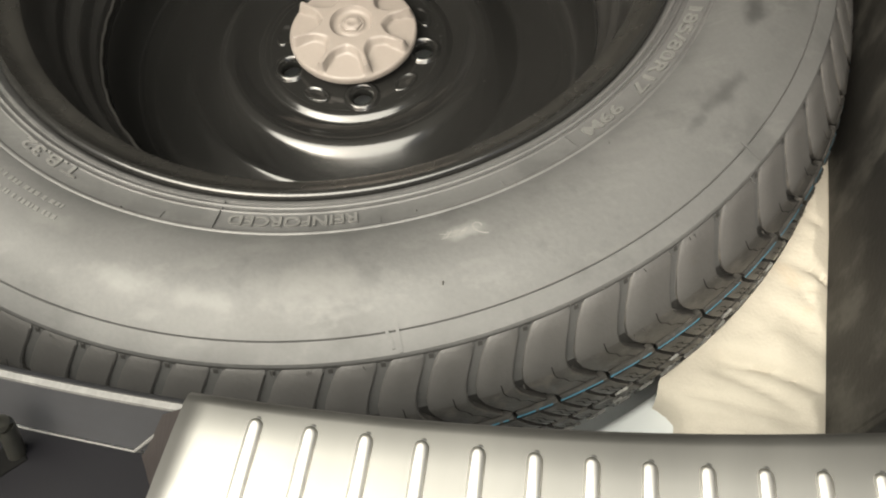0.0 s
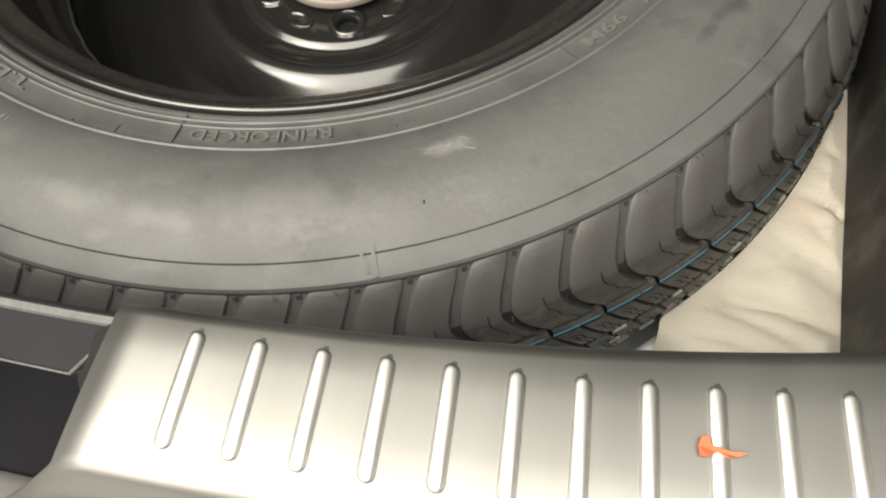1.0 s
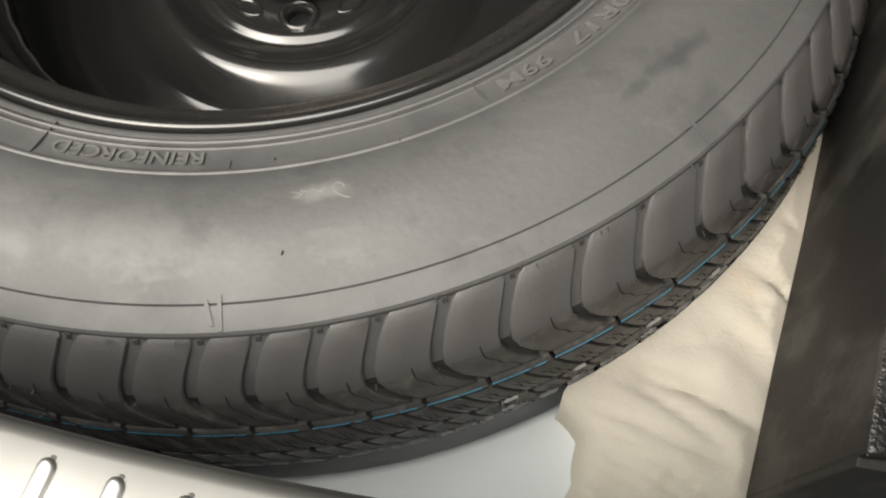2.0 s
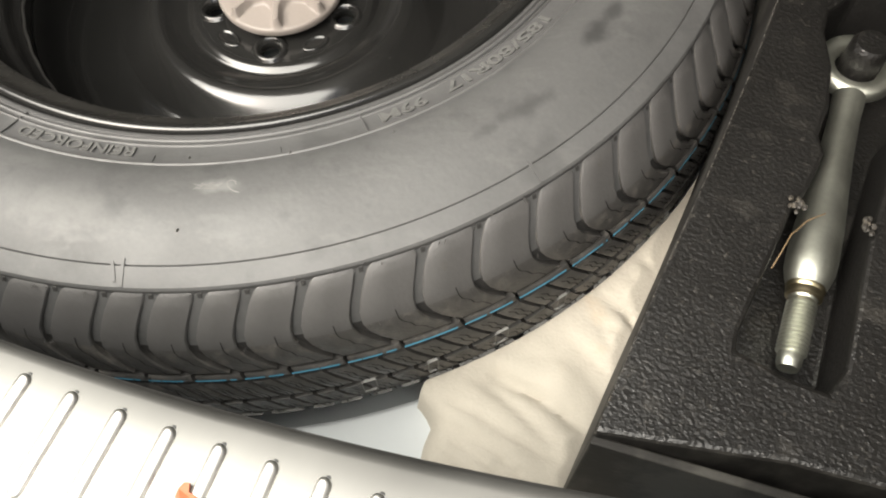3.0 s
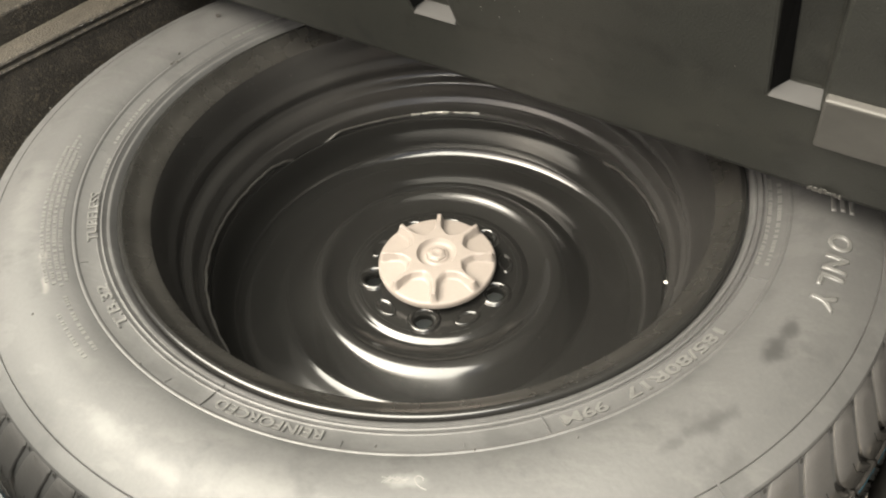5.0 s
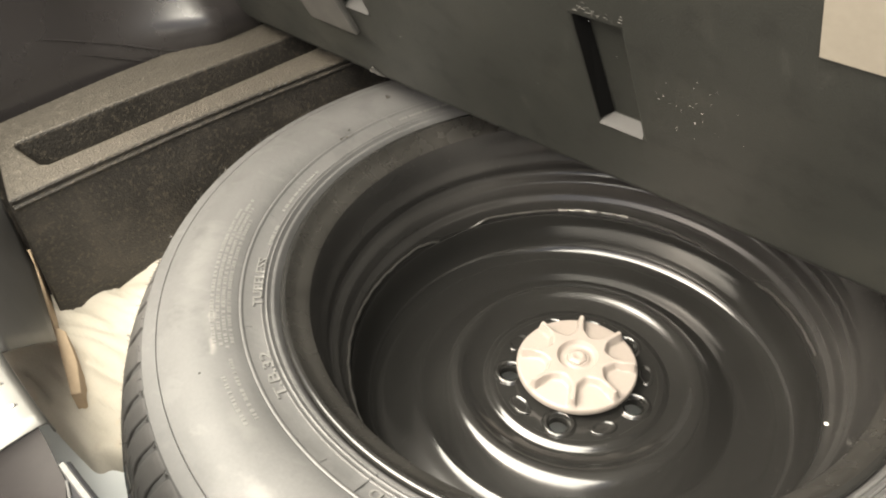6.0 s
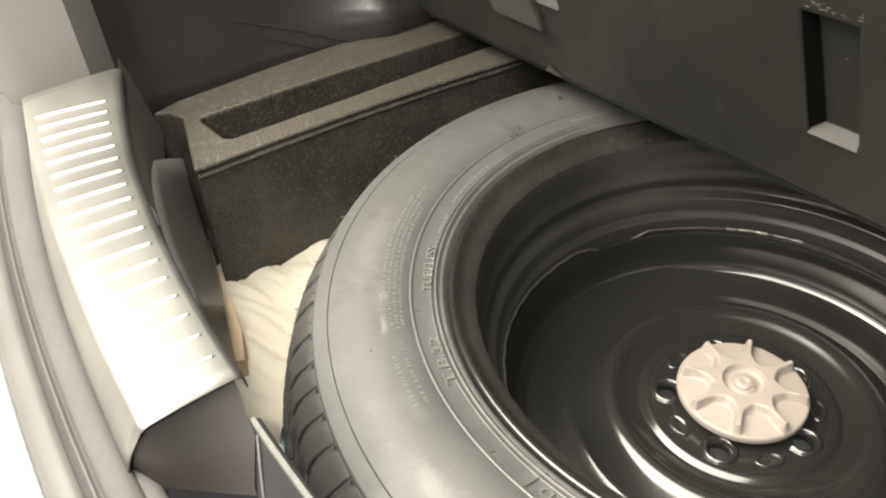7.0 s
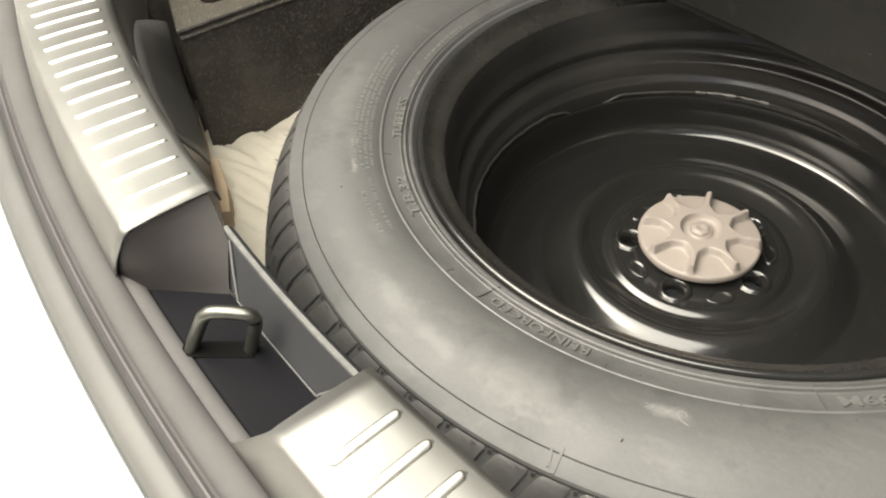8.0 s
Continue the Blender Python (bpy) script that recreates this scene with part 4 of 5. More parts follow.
part("wall_edge", sweep([(-0.3747, 0.40, 0.2349), (-0.3742, 0.40, 0.2362), (-0.3718, 0.40, 0.2362), (-0.3706, 0.40, 0.2342)], xr), M_EDGE, trim, "pale scuffed top edge")
part("recess_wall", sweep([(-0.3860, 0.36, 0.2112), (-0.3752, 0.40, 0.2330), (-0.3742, 0.40, 0.2350), (-0.3712, 0.40, 0.2350), (-0.3690, 0.40, 0.2330), (-0.3675, 0.40, 0.1850)], xr, cap=False), M_WALL, trim, angle=50)
for s in (-1, 1):
    bm = bmesh.new()
    rows = []
    steep = 0.76 if s > 0 else 1.0
    for x, z, yi, yo, zo in ((0.0806, 0.2488, -0.3700, -0.4245, 0.2310), (0.0760, 0.2440, -0.3705, -0.4250, 0.2270), (0.0560, 0.2330, -0.3745, -0.4258, 0.2210), (0.0440, 0.2150, -0.3850, -0.4262, 0.2150), (0.0400, 0.2110, -0.3870, -0.4262, 0.2105)):
        rows.append([bm.verts.new((s * (0.0806 + (x - 0.0806) * g * steep), yo + (yi - yo) * f, zo + (z - zo) * h)) for f, g, h in ((0.0, 0.02, 0.0), (0.16, 0.16, 0.92), (0.5, 0.50, 1.0), (0.85, 0.85, 1.0), (1.0, 1.0, 1.0))])
    for r in rows if s < 0 else ():
        r[0].co.x = -0.0816 - 0.34 * (0.2490 - r[0].co.z)
        r[0].co.y -= 0.0015
    for p, q in zip(rows, rows[1:]):
        for k in range(4):
            bm.faces.new((p[k], p[k + 1], q[k + 1], q[k]))
    part("end_wall", bm, M_ENDWALL, trim, angle=50)
    ends = [(-0.0535, -0.3742, 0.2352), (-0.0430, -0.3805, 0.2235), (-0.0335, -0.3858, 0.2116)] if s < 0 else [(0.0690, -0.3738, 0.2352), (0.0580, -0.3803, 0.2235), (0.0470, -0.3858, 0.2116)]
    bm = tube(ends, 0.0007, 8)
    part("wall_edge", bm, M_EDGE, trim)

part("foot_line", tube([(-0.033, -0.3862, 0.2116), (0.0, -0.3868, 0.2116), (0.047, -0.3860, 0.2116)], 0.0004, 6), M_EDGE, trim)

striker = thing("striker", "zinc-plated steel door striker loop standing in the sill recess", "striker", (-0.010, -0.408, 0.2115))
arc = [(-0.0100, -0.0130, -0.004), (-0.0075, -0.0100, 0.006), (-0.0030, -0.0050, 0.0190), (0.0000, -0.0020, 0.0270), (0.0030, 0.0015, 0.0300), (0.0090, 0.0085, 0.0298), (0.0150, 0.0155, 0.0282), (0.0165, 0.0175, 0.0240), (0.0140, 0.0145, 0.012), (0.0105, 0.0105, -0.004)]
fine = []
for i in range(len(arc) - 1):
    for f in (0, 0.25, 0.5, 0.75):
        fine.append(Vector(arc[i]).lerp(Vector(arc[i + 1]), f))
fine.append(Vector(arc[-1]))
for _ in range(2):
    fine = [fine[0]] + [(fine[i - 1] + fine[i] * 2 + fine[i + 1]) / 4 for i in range(1, len(fine) - 1)] + [fine[-1]]
part("loop", tube(fine, 0.0036, 14), M_STRIKER, striker)
# Raised black plate: the slot between the feet is only dark colour.
bm = bmesh.new()
along_dir = Vector((0.65, 0.76, 0))
side_dir = Vector((-0.76, 0.65, 0)) * 0.0052
base_pts = [Vector((-0.0105, -0.0135, 0)) - along_dir * 0.003, Vector((0.0110, 0.0112, 0)) + along_dir * 0.003]
corners = [base_pts[0] - side_dir, base_pts[1] - side_dir, base_pts[1] + side_dir, base_pts[0] + side_dir]
prism([(q.x, q.y) for q in corners], -0.0016, 0.0008, bm)
bevel(part("slot_gasket", bm, M_SIPE, striker, "black plate painted as the dark slot at the foot of the loop", smooth=False), 0.0006)

# ---- seal, flange and bumper ----
part_x = [-0.80 + 1.6 * i / 80 for i in range(81)]
seal = tagged(link_mesh("weather_seal", sweep([(-0.4306, 0.268, 0.2126), (-0.4318, 0.264, 0.2146), (-0.4360, 0.255, 0.2164), (-0.4400, 0.25, 0.2160), (-0.4440, 0.24, 0.2144), (-0.4462, 0.235, 0.2110), (-0.4472, 0.23, 0.2040)],
                                             part_x, cap=False), M_SEAL, angle=75), "grey rubber weather seal along the boot opening", "weather seal", kind="structure")
part("inner_lip", sweep([(-0.4215, 0.28, 0.2090), (-0.4222, 0.28, 0.2118), (-0.4255, 0.28, 0.2128), (-0.4292, 0.275, 0.2130), (-0.4308, 0.268, 0.2122)], part_x, cap=False), M_SEAL, seal, angle=75)
part("seal_lip", sweep([(-0.4470, 0.23, 0.2060), (-0.4485, 0.228, 0.2045), (-0.4500, 0.226, 0.2055), (-0.4512, 0.225, 0.2050), (-0.4530, 0.225, 0.2020), (-0.4550, 0.225, 0.2030)], part_x, cap=False), M_SEALD, seal)
flange = tagged(link_mesh("body_flange", sweep([(-0.4545, 0.225, 0.2010), (-0.4558, 0.223, 0.2040), (-0.4600, 0.218, 0.2045), (-0.4660, 0.212, 0.2030), (-0.4705, 0.21, 0.2000), (-0.4728, 0.21, 0.1950)], part_x, cap=False), M_FLANGE, angle=75), "grey body flange outside the seal", "body flange", kind="structure")
part("flange_strip", sweep([(-0.4722, 0.21, 0.1940), (-0.4735, 0.21, 0.1975), (-0.4760, 0.208, 0.1975), (-0.4775, 0.207, 0.1940)], part_x, cap=False), M_PAINT, flange, "pale painted edge")
bumper = tagged(link_mesh("bumper", sweep([(-0.4770, 0.207, 0.1930), (-0.4800, 0.205, 0.1925), (-0.52, 0.20, 0.1850), (-0.60, 0.18, 0.1760), (-0.66, 0.17, 0.1660), (-0.69, 0.17, 0.1560), (-0.70, 0.17, 0.13), (-0.70, 0.17, -0.2)],
                                         part_x, cap=False), M_WHITE), "white painted rear bumper", "bumper", kind="structure")

# ---- body pan: well, ledge, rear panel ----
bm = lathe([(0.0005, -0.021), (0.355, -0.021), (0.364, -0.019), (0.3672, -0.014), (0.3680, 0.005), (0.3690, 0.028), (0.3705, 0.0355), (0.3750, 0.040), (0.42, 0.040), (0.60, 0.040)], 128)
for v in bm.verts:
    r = math.hypot(v.co.x, v.co.y)
    if r > 0.41:
        grow = min(0.62 / max(1e-6, abs(v.co.x)), (0.70 if v.co.y > 0 else 0.44) / max(1e-6, abs(v.co.y)))
        v.co.x, v.co.y = v.co.x * grow, v.co.y * grow
        if r < 0.5:
            v.co.x, v.co.y = v.co.x * 0.9, v.co.y * 0.98
well = tagged(link_mesh("boot_floor", bm, M_PAINT, angle=50), "pale painted metal boot floor with a round wheel well", "boot floor", kind="structure")

# Dark sheet added over the pale floor, standing for shade in the gaps.
carpet = tagged(link_mesh("floor_mat", lathe([(0.374, 0.0385), (0.378, 0.0440), (0.60, 0.0440)], 96, -8, 214), M_TRIM), "dark sheet added round the wheel well, standing for shade on the floor", "carpet", kind="structure")
card = thing("card_strip", "thin tan card strip between sill trim and wadding", "card", (-0.365, -0.276, 0.044))
bm = prism([(-0.463, -0.260), (-0.40, -0.2760), (-0.33, -0.2945), (-0.262, -0.3170), (-0.258, -0.3105), (-0.29, -0.2965), (-0.33, -0.2855), (-0.345, -0.2885), (-0.40, -0.2700), (-0.460, -0.2540)], 0.044, 0.078)
bmesh.ops.translate(bm, verts=bm.verts[:], vec=-card.location)
bevel(part("strip", bm, M_TAN, card, smooth=False), 0.001)

# ---- foam trays ----
right_outer = [(0.3635, -0.2760), (0.4400, -0.2525), (0.5600, -0.2300), (0.5650, 0.28), (0.40, 0.28)] + [(0.3500, 0.10), (0.3590, 0.05), (0.3640, 0.0), (0.3655, -0.06), (0.3655, -0.13), (0.3640, -0.20)]
bolt_pit = [(0.4040, -0.2060), (0.4055, -0.2150), (0.4180, -0.2160), (0.4260, -0.2175), (0.4468, -0.2165), (0.4505, -0.2030), (0.4470, -0.1600), (0.4450, -0.1350), (0.4440, -0.0600), (0.4540, -0.0300), (0.4540, 0.0080),
            (0.4300, 0.0250), (0.4020, 0.0180), (0.3925, 0.0000), (0.3940, -0.0170), (0.4035, -0.0390), (0.4085, -0.0660), (0.4085, -0.0860), (0.4140, -0.0960), (0.4120, -0.1200), (0.4080, -0.1290), (0.4075, -0.1480)]
tray = thing("tool_tray", "black pebbled foam tool tray with a moulded recess", "tool tray", (0.46, 0.0, 0.050), group="foam trays")
bm = block_with_pits(right_outer, [(bolt_pit, 0.146, 0.97)], 0.050, 0.180)
bmesh.ops.translate(bm, verts=bm.verts[:], vec=-tray.location)
body = bevel(part("tray_body", bm, M_FOAM, tray, smooth=False), 0.0022, 2)
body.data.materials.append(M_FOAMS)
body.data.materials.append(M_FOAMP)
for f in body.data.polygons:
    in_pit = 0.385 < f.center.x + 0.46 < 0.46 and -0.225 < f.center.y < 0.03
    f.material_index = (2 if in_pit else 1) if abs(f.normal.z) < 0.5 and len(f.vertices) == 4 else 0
bm = lathe([(0.0001, 0.0), (0.0085, 0.0), (0.0105, -0.003), (0.0115, -0.030)], 24)
bmesh.ops.translate(bm, verts=bm.verts[:], vec=Vector((0.4190, -0.0135, 0.1795)) - tray.location)
part("peg", bm, M_FOAM, tray)
bm = box(0.3640, 0.5500, -0.2790, -0.2745, 0.050, 0.1720)
for v in bm.verts:
    v.co.y += 0.31 * (v.co.x - 0.3640) * (1 if v.co.x < 0.45 else 0.55)
bmesh.ops.translate(bm, verts=bm.verts[:], vec=-tray.location)
bevel(part("tray_lip", bm, M_FOAMS, tray, smooth=False), 0.001)

left_outer = [(-0.3850, -0.2705), (-0.3830, -0.26), (-0.3805, -0.18), (-0.3770, -0.11), (-0.3680, -0.015), (-0.3555, 0.08), (-0.3530, 0.30), (-0.5130, 0.30), (-0.5130, 0.0), (-0.5160, -0.1000), (-0.5130, -0.2300), (-0.5050, -0.2580), (-0.4950, -0.2460), (-0.4780, -0.2400)]
slot = [(-0.4170, -0.2270), (-0.4110, -0.2220), (-0.4050, -0.115), (-0.3980, 0.07), (-0.3940, 0.20), (-0.4330, 0.20), (-0.4420, 0.06), (-0.4570, -0.085), (-0.4660, -0.2250), (-0.4620, -0.2290)]
tray2 = thing("side_tray", "dusty black foam side tray with a long open slot", "storage tray", (-0.45, 0.0, 0.0445), group="foam trays")
bm = block_with_pits(left_outer, [(slot, 0.120, 0.97)], 0.0445, 0.181)
bmesh.ops.translate(bm, verts=bm.verts[:], vec=-tray2.location)
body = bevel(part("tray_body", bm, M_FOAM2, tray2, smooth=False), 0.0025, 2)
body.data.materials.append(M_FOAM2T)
# upward faces take the lighter copy
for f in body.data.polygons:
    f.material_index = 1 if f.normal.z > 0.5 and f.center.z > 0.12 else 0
bm = bmesh.new()
tube([(-0.3835, -0.2680, 0.1800), (-0.3805, -0.18, 0.1800), (-0.3765, -0.11, 0.1799), (-0.3675, -0.015, 0.1798), (-0.3550, 0.08, 0.1795)], 0.0016, 6, bm)
tube([(-0.3825, -0.2690, 0.1740), (-0.3795, -0.18, 0.1740), (-0.3755, -0.11, 0.1740), (-0.3665, -0.015, 0.1740), (-0.3540, 0.08, 0.1738)], 0.0022, 6, bm)
bmesh.ops.translate(bm, verts=bm.verts[:], vec=-tray2.location)
part("edge_bead", bm, M_FOAM2, tray2)
rg = random.Random(41)
bm = bmesh.new()
for k in range(46):
    y = rg.uniform(-0.03, 0.085)
    x = -0.3655 + 0.127 * y + rg.gauss(0, 0.0016)
    bmesh.ops.create_icosphere(bm, subdivisions=1, radius=rg.uniform(0.0004, 0.0010), matrix=Matrix.Translation(Vector((x, y, 0.1800)) - tray2.location) @ Matrix.Diagonal((1, 1.5, 0.7, 1)))
for k in range(40):
    y = rg.uniform(-0.25, 0.08)
    bmesh.ops.create_icosphere(bm, subdivisions=1, radius=rg.uniform(0.0003, 0.0006), matrix=Matrix.Translation(Vector((float(np.interp(y, (-0.27, -0.18, -0.11, -0.015, 0.08), (-0.384, -0.3805, -0.3765, -0.3675, -0.355))), y, 0.1808)) - tray2.location))
tagged(part("frayed_edge", bm, M_EDGE, tray2, "pale torn flecks along the tray edge", smooth=False), kind="stuff")

rg = random.Random(31)
for loop, count in ((right_outer[-5:] + right_outer[:1], 330),):
    bm = bmesh.new()
    for k in range(count):
        i = rg.randrange(len(loop) - 1)
        f = rg.random()
        x, y = loop[i][0] + (loop[i + 1][0] - loop[i][0]) * f, loop[i][1] + (loop[i + 1][1] - loop[i][1]) * f
        bmesh.ops.create_icosphere(bm, subdivisions=1, radius=rg.uniform(0.00025, 0.0006), matrix=Matrix.Translation(Vector((x + 0.0008, y, 0.1794)) - tray.location))
    tagged(part("frayed_edge", bm, M_FOAM2, tray, "pale scuffed beads along the foam edge"), kind="stuff")

# ---- towing eye bolt ----
bolt = thing("towing_eye", "zinc-plated steel towing eye bolt lying in the tool tray", "towing eye", (0.4315, -0.2050, 0.1620))
axis_m = pose(0, 0, 0, -90, 0, 4.2)


def along(bm):
    bmesh.ops.transform(bm, matrix=axis_m, verts=bm.verts[:])
    return bm


part("shank", along(lathe([(0.0001, 0.0395), (0.0078, 0.0400), (0.0088, 0.0430), (0.0104, 0.0475), (0.0117, 0.0530), (0.0120, 0.0600), (0.0116, 0.078), (0.0098, 0.103), (0.0085, 0.125), (0.0078, 0.150), (0.0084, 0.166), (0.0001, 0.170)], 32)), M_ZINC, bolt, angle=50)
prof = [(0.0001, 0.0), (0.0048, 0.0002), (0.0056, 0.0030), (0.0057, 0.0060)]
for i in range(13):
    z0 = 0.0085 + i * 0.0021
    prof += [(0.0054, z0 - 0.0008), (0.0070, z0), (0.0070, z0 + 0.0004)]
prof += [(0.0060, 0.0362), (0.0064, 0.0374), (0.0076, 0.0385), (0.0079, 0.0405)]
part("thread", along(lathe(prof, 28)), M_ZINC, bolt, "worn steel thread", angle=30)
part("collar", along(lathe([(0.0070, 0.0370), (0.0084, 0.0380), (0.0086, 0.0400), (0.0083, 0.0412), (0.0090, 0.0424), (0.0091, 0.0436)], 32)), M_BRASS, bolt, "yellowish passivated collar", angle=40)
bm = bmesh.new()
for i in range(40):
    a0 = 2 * math.pi * i / 40
    ring = []
    for k in range(12):
        b = 2 * math.pi * k / 12
        rr = 0.0170 + 0.0055 * math.cos(b)
        ring.append(bm.verts.new((rr * math.cos(a0) * 1.0, 0.0058 * math.sin(b), 0.1880 + rr * math.sin(a0))))
bm.verts.ensure_lookup_table()
for i in range(40):
    for k in range(12):
        j, l = (i + 1) % 40, (k + 1) % 12
        bm.faces.new([bm.verts[q] for q in (i * 12 + k, i * 12 + l, j * 12 + l, j * 12 + k)])
part("eye", along(bm), M_ZINC, bolt)
bm = tube([(0.4080, -0.170, 0.1806), (0.4090, -0.163, 0.1830), (0.4105, -0.152, 0.1850), (0.4155, -0.140, 0.1830), (0.4230, -0.129, 0.1785)], 0.00032, 5)
tagged(link_mesh("straw", bm, M_STRAW), "thin tan straw fibres across the bolt", "straw")
for x, y in ((0.4085, -0.1320), (0.4420, -0.1310)):
    bm = bmesh.new()
    rg = random.Random(int(x * 1e4))
    for k in range(9):
        c = Vector((x + rg.gauss(0, 0.0022), y + rg.gauss(0, 0.0028), 0.1815 + rg.random() * 0.002))
        bmesh.ops.create_icosphere(bm, subdivisions=1, radius=rg.uniform(0.0008, 0.0018), matrix=Matrix.Translation(c) @ Matrix.Diagonal((1, 1.3, 0.8, 1)))
    tagged(link_mesh("lint", bm, M_FOAM2), "small grey lint tuft beside the towing eye", "lint")


# ---- cotton wadding ----
def wadding(name, label, inner, outer_x, y0, y1, top, nx, ny, seed, sign):
    bm = bmesh.new()
    rows = []
    for j in range(ny + 1):
        y = y0 + (y1 - y0) * j / ny
        a, b = inner(y), outer_x
        row = []
        for i in range(nx + 1):
            u = i / nx
            x = a + (b - a) * u
            free = min(1.0, max(0.0, (math.hypot(a, y) - (0.3673 if sign > 0 else 0.3646)) / 0.016))
            edge = 1 - free * (1 - min(1.0, u * (b - a) * sign / 0.032))
            ev = min(1.0, (j / ny) * abs(y1 - y0) / 0.02)
            hump = (1 - (1 - edge) ** 3) * (1 - (1 - ev) ** 2.5)
            w = noise.fractal(Vector((x * 12 + seed, y * 14 + 3 * x, seed)), 1.0, 2.0, 3)
            u2, v2 = x * sign * 0.966 - y * 0.26, x * sign * 0.26 + y * 0.966
            v2 += 0.014 * noise.noise(Vector((u2 * 11, v2 * 9, seed)))
            fold = max(0.0, 1 - abs(noise.noise(Vector((v2 * 27, u2 * 5 + seed, 1.7)))) * 2.1)
            small = max(0.0, 1 - abs(noise.noise(Vector((v2 * 62, u2 * 13, seed)))) * 2.4)
            soft = min(1.0, u * abs(b - a) / 0.03)
            fine = noise.fractal(Vector((x * 60, y * 75 + seed, 2.0)), 1.0, 2.0, 3)
            z = -0.015 + (top(y) + 0.015) * hump + hump * soft * (0.0055 * w + 0.0004 * fine - (0.0095 if sign > 0 else 0.0045) * fold ** 2.4 - 0.0034 * small ** 2.6)
            if sign > 0:
                z = min(z, 0.0495 + 0.6 * max(0.0, 0.366 - x))
            row.append(bm.verts.new((x + sign * 0.0016 * noise.noise(Vector((y * 60, z * 50, seed))) * (1 - edge), y, z)))
        rows.append(row)
    for p, q in zip(rows, rows[1:]):
        for i in range(nx):
            bm.faces.new((p[i], p[i + 1], q[i + 1], q[i]))
    ob = link_mesh(name, bm, M_COTTON, angle=80)
    return tagged(ob, label, "wadding", kind="")


wadding("cotton_wadding", "creased off-white cotton wadding stuffed between tyre and tool tray",
        lambda y: max(0.266 + 0.06 * max(0, -0.25 - y), math.sqrt(max(0.0, 0.3672 ** 2 - min(y, -0.001) ** 2)) if y > -0.364 else 0.266),
        0.4000, -0.40, -0.03, lambda y: 0.056, 60, 130, 2.3, 1)
wadding("cotton_wadding", "creamy cotton wadding between tyre and side tray",
        lambda y: -max(0.195, math.sqrt(max(0.0, 0.3620 ** 2 - y * y)) if y > -0.3620 else 0.19),
        -0.4150, -0.345, -0.10, lambda y: 0.054 + 0.06 * (-0.2 - y), 50, 90, 7.7, -1)

# ---- raised floor board ----
TILT_B = 27.0
board = thing("floor_board", "dark moulded boot floor board raised on its hinge, underside showing", "floor board", (0, 0.043, 0.206))
board.rotation_euler = (radians(TILT_B), 0, 0)


def bz(z):
    return (z - 0.206) / math.cos(radians(TILT_B))


def pocket_outline(x0, x1, z0, z1):
    return [(x0, bz(z0)), (x1, bz(z0)), (x1, bz(z1)), (x0, bz(z1))]


# the board lies in its own x, z plane: built flat in x, y and stood up
outline = [(-0.475, 0.004), (-0.47, 0.0), (0.47, 0.0), (0.475, 0.004), (0.475, 0.46), (-0.475, 0.46)]
mid = pocket_outline(-0.011, 0.0235, 0.270, 0.366)
lp = pocket_outline(-0.256, -0.228, 0.290, 0.380)
rp = pocket_outline(0.228, 0.256, 0.290, 0.380)
bm = bmesh.new()
edges_all = []


def board_loop(poly, z):
    return [bm.verts.new((x, -z, y)) for x, y in poly]


def loop_edges(vs):
    return [bm.edges.new((vs[i], vs[(i + 1) % len(vs)])) for i in range(len(vs))]


front = board_loop(outline, 0.0)
edges_all += loop_edges(front)
back = board_loop(outline, -0.016)
for i in range(len(front)):
    j = (i + 1) % len(front)
    bm.faces.new((front[i], front[j], back[j], back[i]))
bm.faces.new(back)
for poly in (mid, lp, rp):
    a = board_loop(poly, 0.0)
    edges_all += loop_edges(a)
    (x0, s0), (x1, _), (_, s1), _ = poly
    inner = [(x0 + 0.004, s0 + 0.007), (x1 - 0.002, s0 + 0.007), (x1 - 0.002, s1 - 0.004), (x0 + 0.004, s1 - 0.004)]
    b = board_loop(inner, -0.0085)
    for i in range(4):
        j = (i + 1) % 4
        bm.faces.new((a[i], a[j], b[j], b[i]))
    bm.faces.new(b)
bmesh.ops.triangle_fill(bm, edges=edges_all, use_beauty=True)
bevel(part("board_panel", bm, M_BOARD, board, smooth=False), 0.0018, 2)
for (x0, s0), (x1, _), (_, s1), _ in (mid, lp, rp):
    # Ledge greyer than the board: the light on this upward face is in its colour.
    bm = bmesh.new()
    q = [bm.verts.new(p) for p in ((x0 + 0.0006, -0.0006, s0 + 0.0004), (x1 - 0.0004, -0.0006, s0 + 0.0004), (x1 - 0.0022, 0.0078, s0 + 0.0067), (x0 + 0.0038, 0.0078, s0 + 0.0067))]
    bm.faces.new(q)
    ledge = part("pocket_ledge", bm, M_LEDGE, board, "ledge at the foot of the pocket, its light put into a paler grey", smooth=False)
    sd = ledge.modifiers.new("thickness", "SOLIDIFY")
    sd.thickness = 0.0006
    # Black strip laid on the pocket's side wall, painting the shade there.
    bm = bmesh.new()
    bm.faces.new([bm.verts.new(p) for p in ((x0 + 0.0009, 0.0006, s0 + 0.0050), (x0 + 0.0080, 0.0079, s0 + 0.0080), (x0 + 0.0062, 0.0079, s1 - 0.0044), (x0 + 0.0009, 0.0006, s1 - 0.0012))])
    shade_strip = part("pocket_slot", bm, M_SIPE, board, "black strip on the side wall of the pocket, shade put into its colour", smooth=False)
    sd = shade_strip.modifiers.new("thickness", "SOLIDIFY")
    sd.thickness = 0.0004
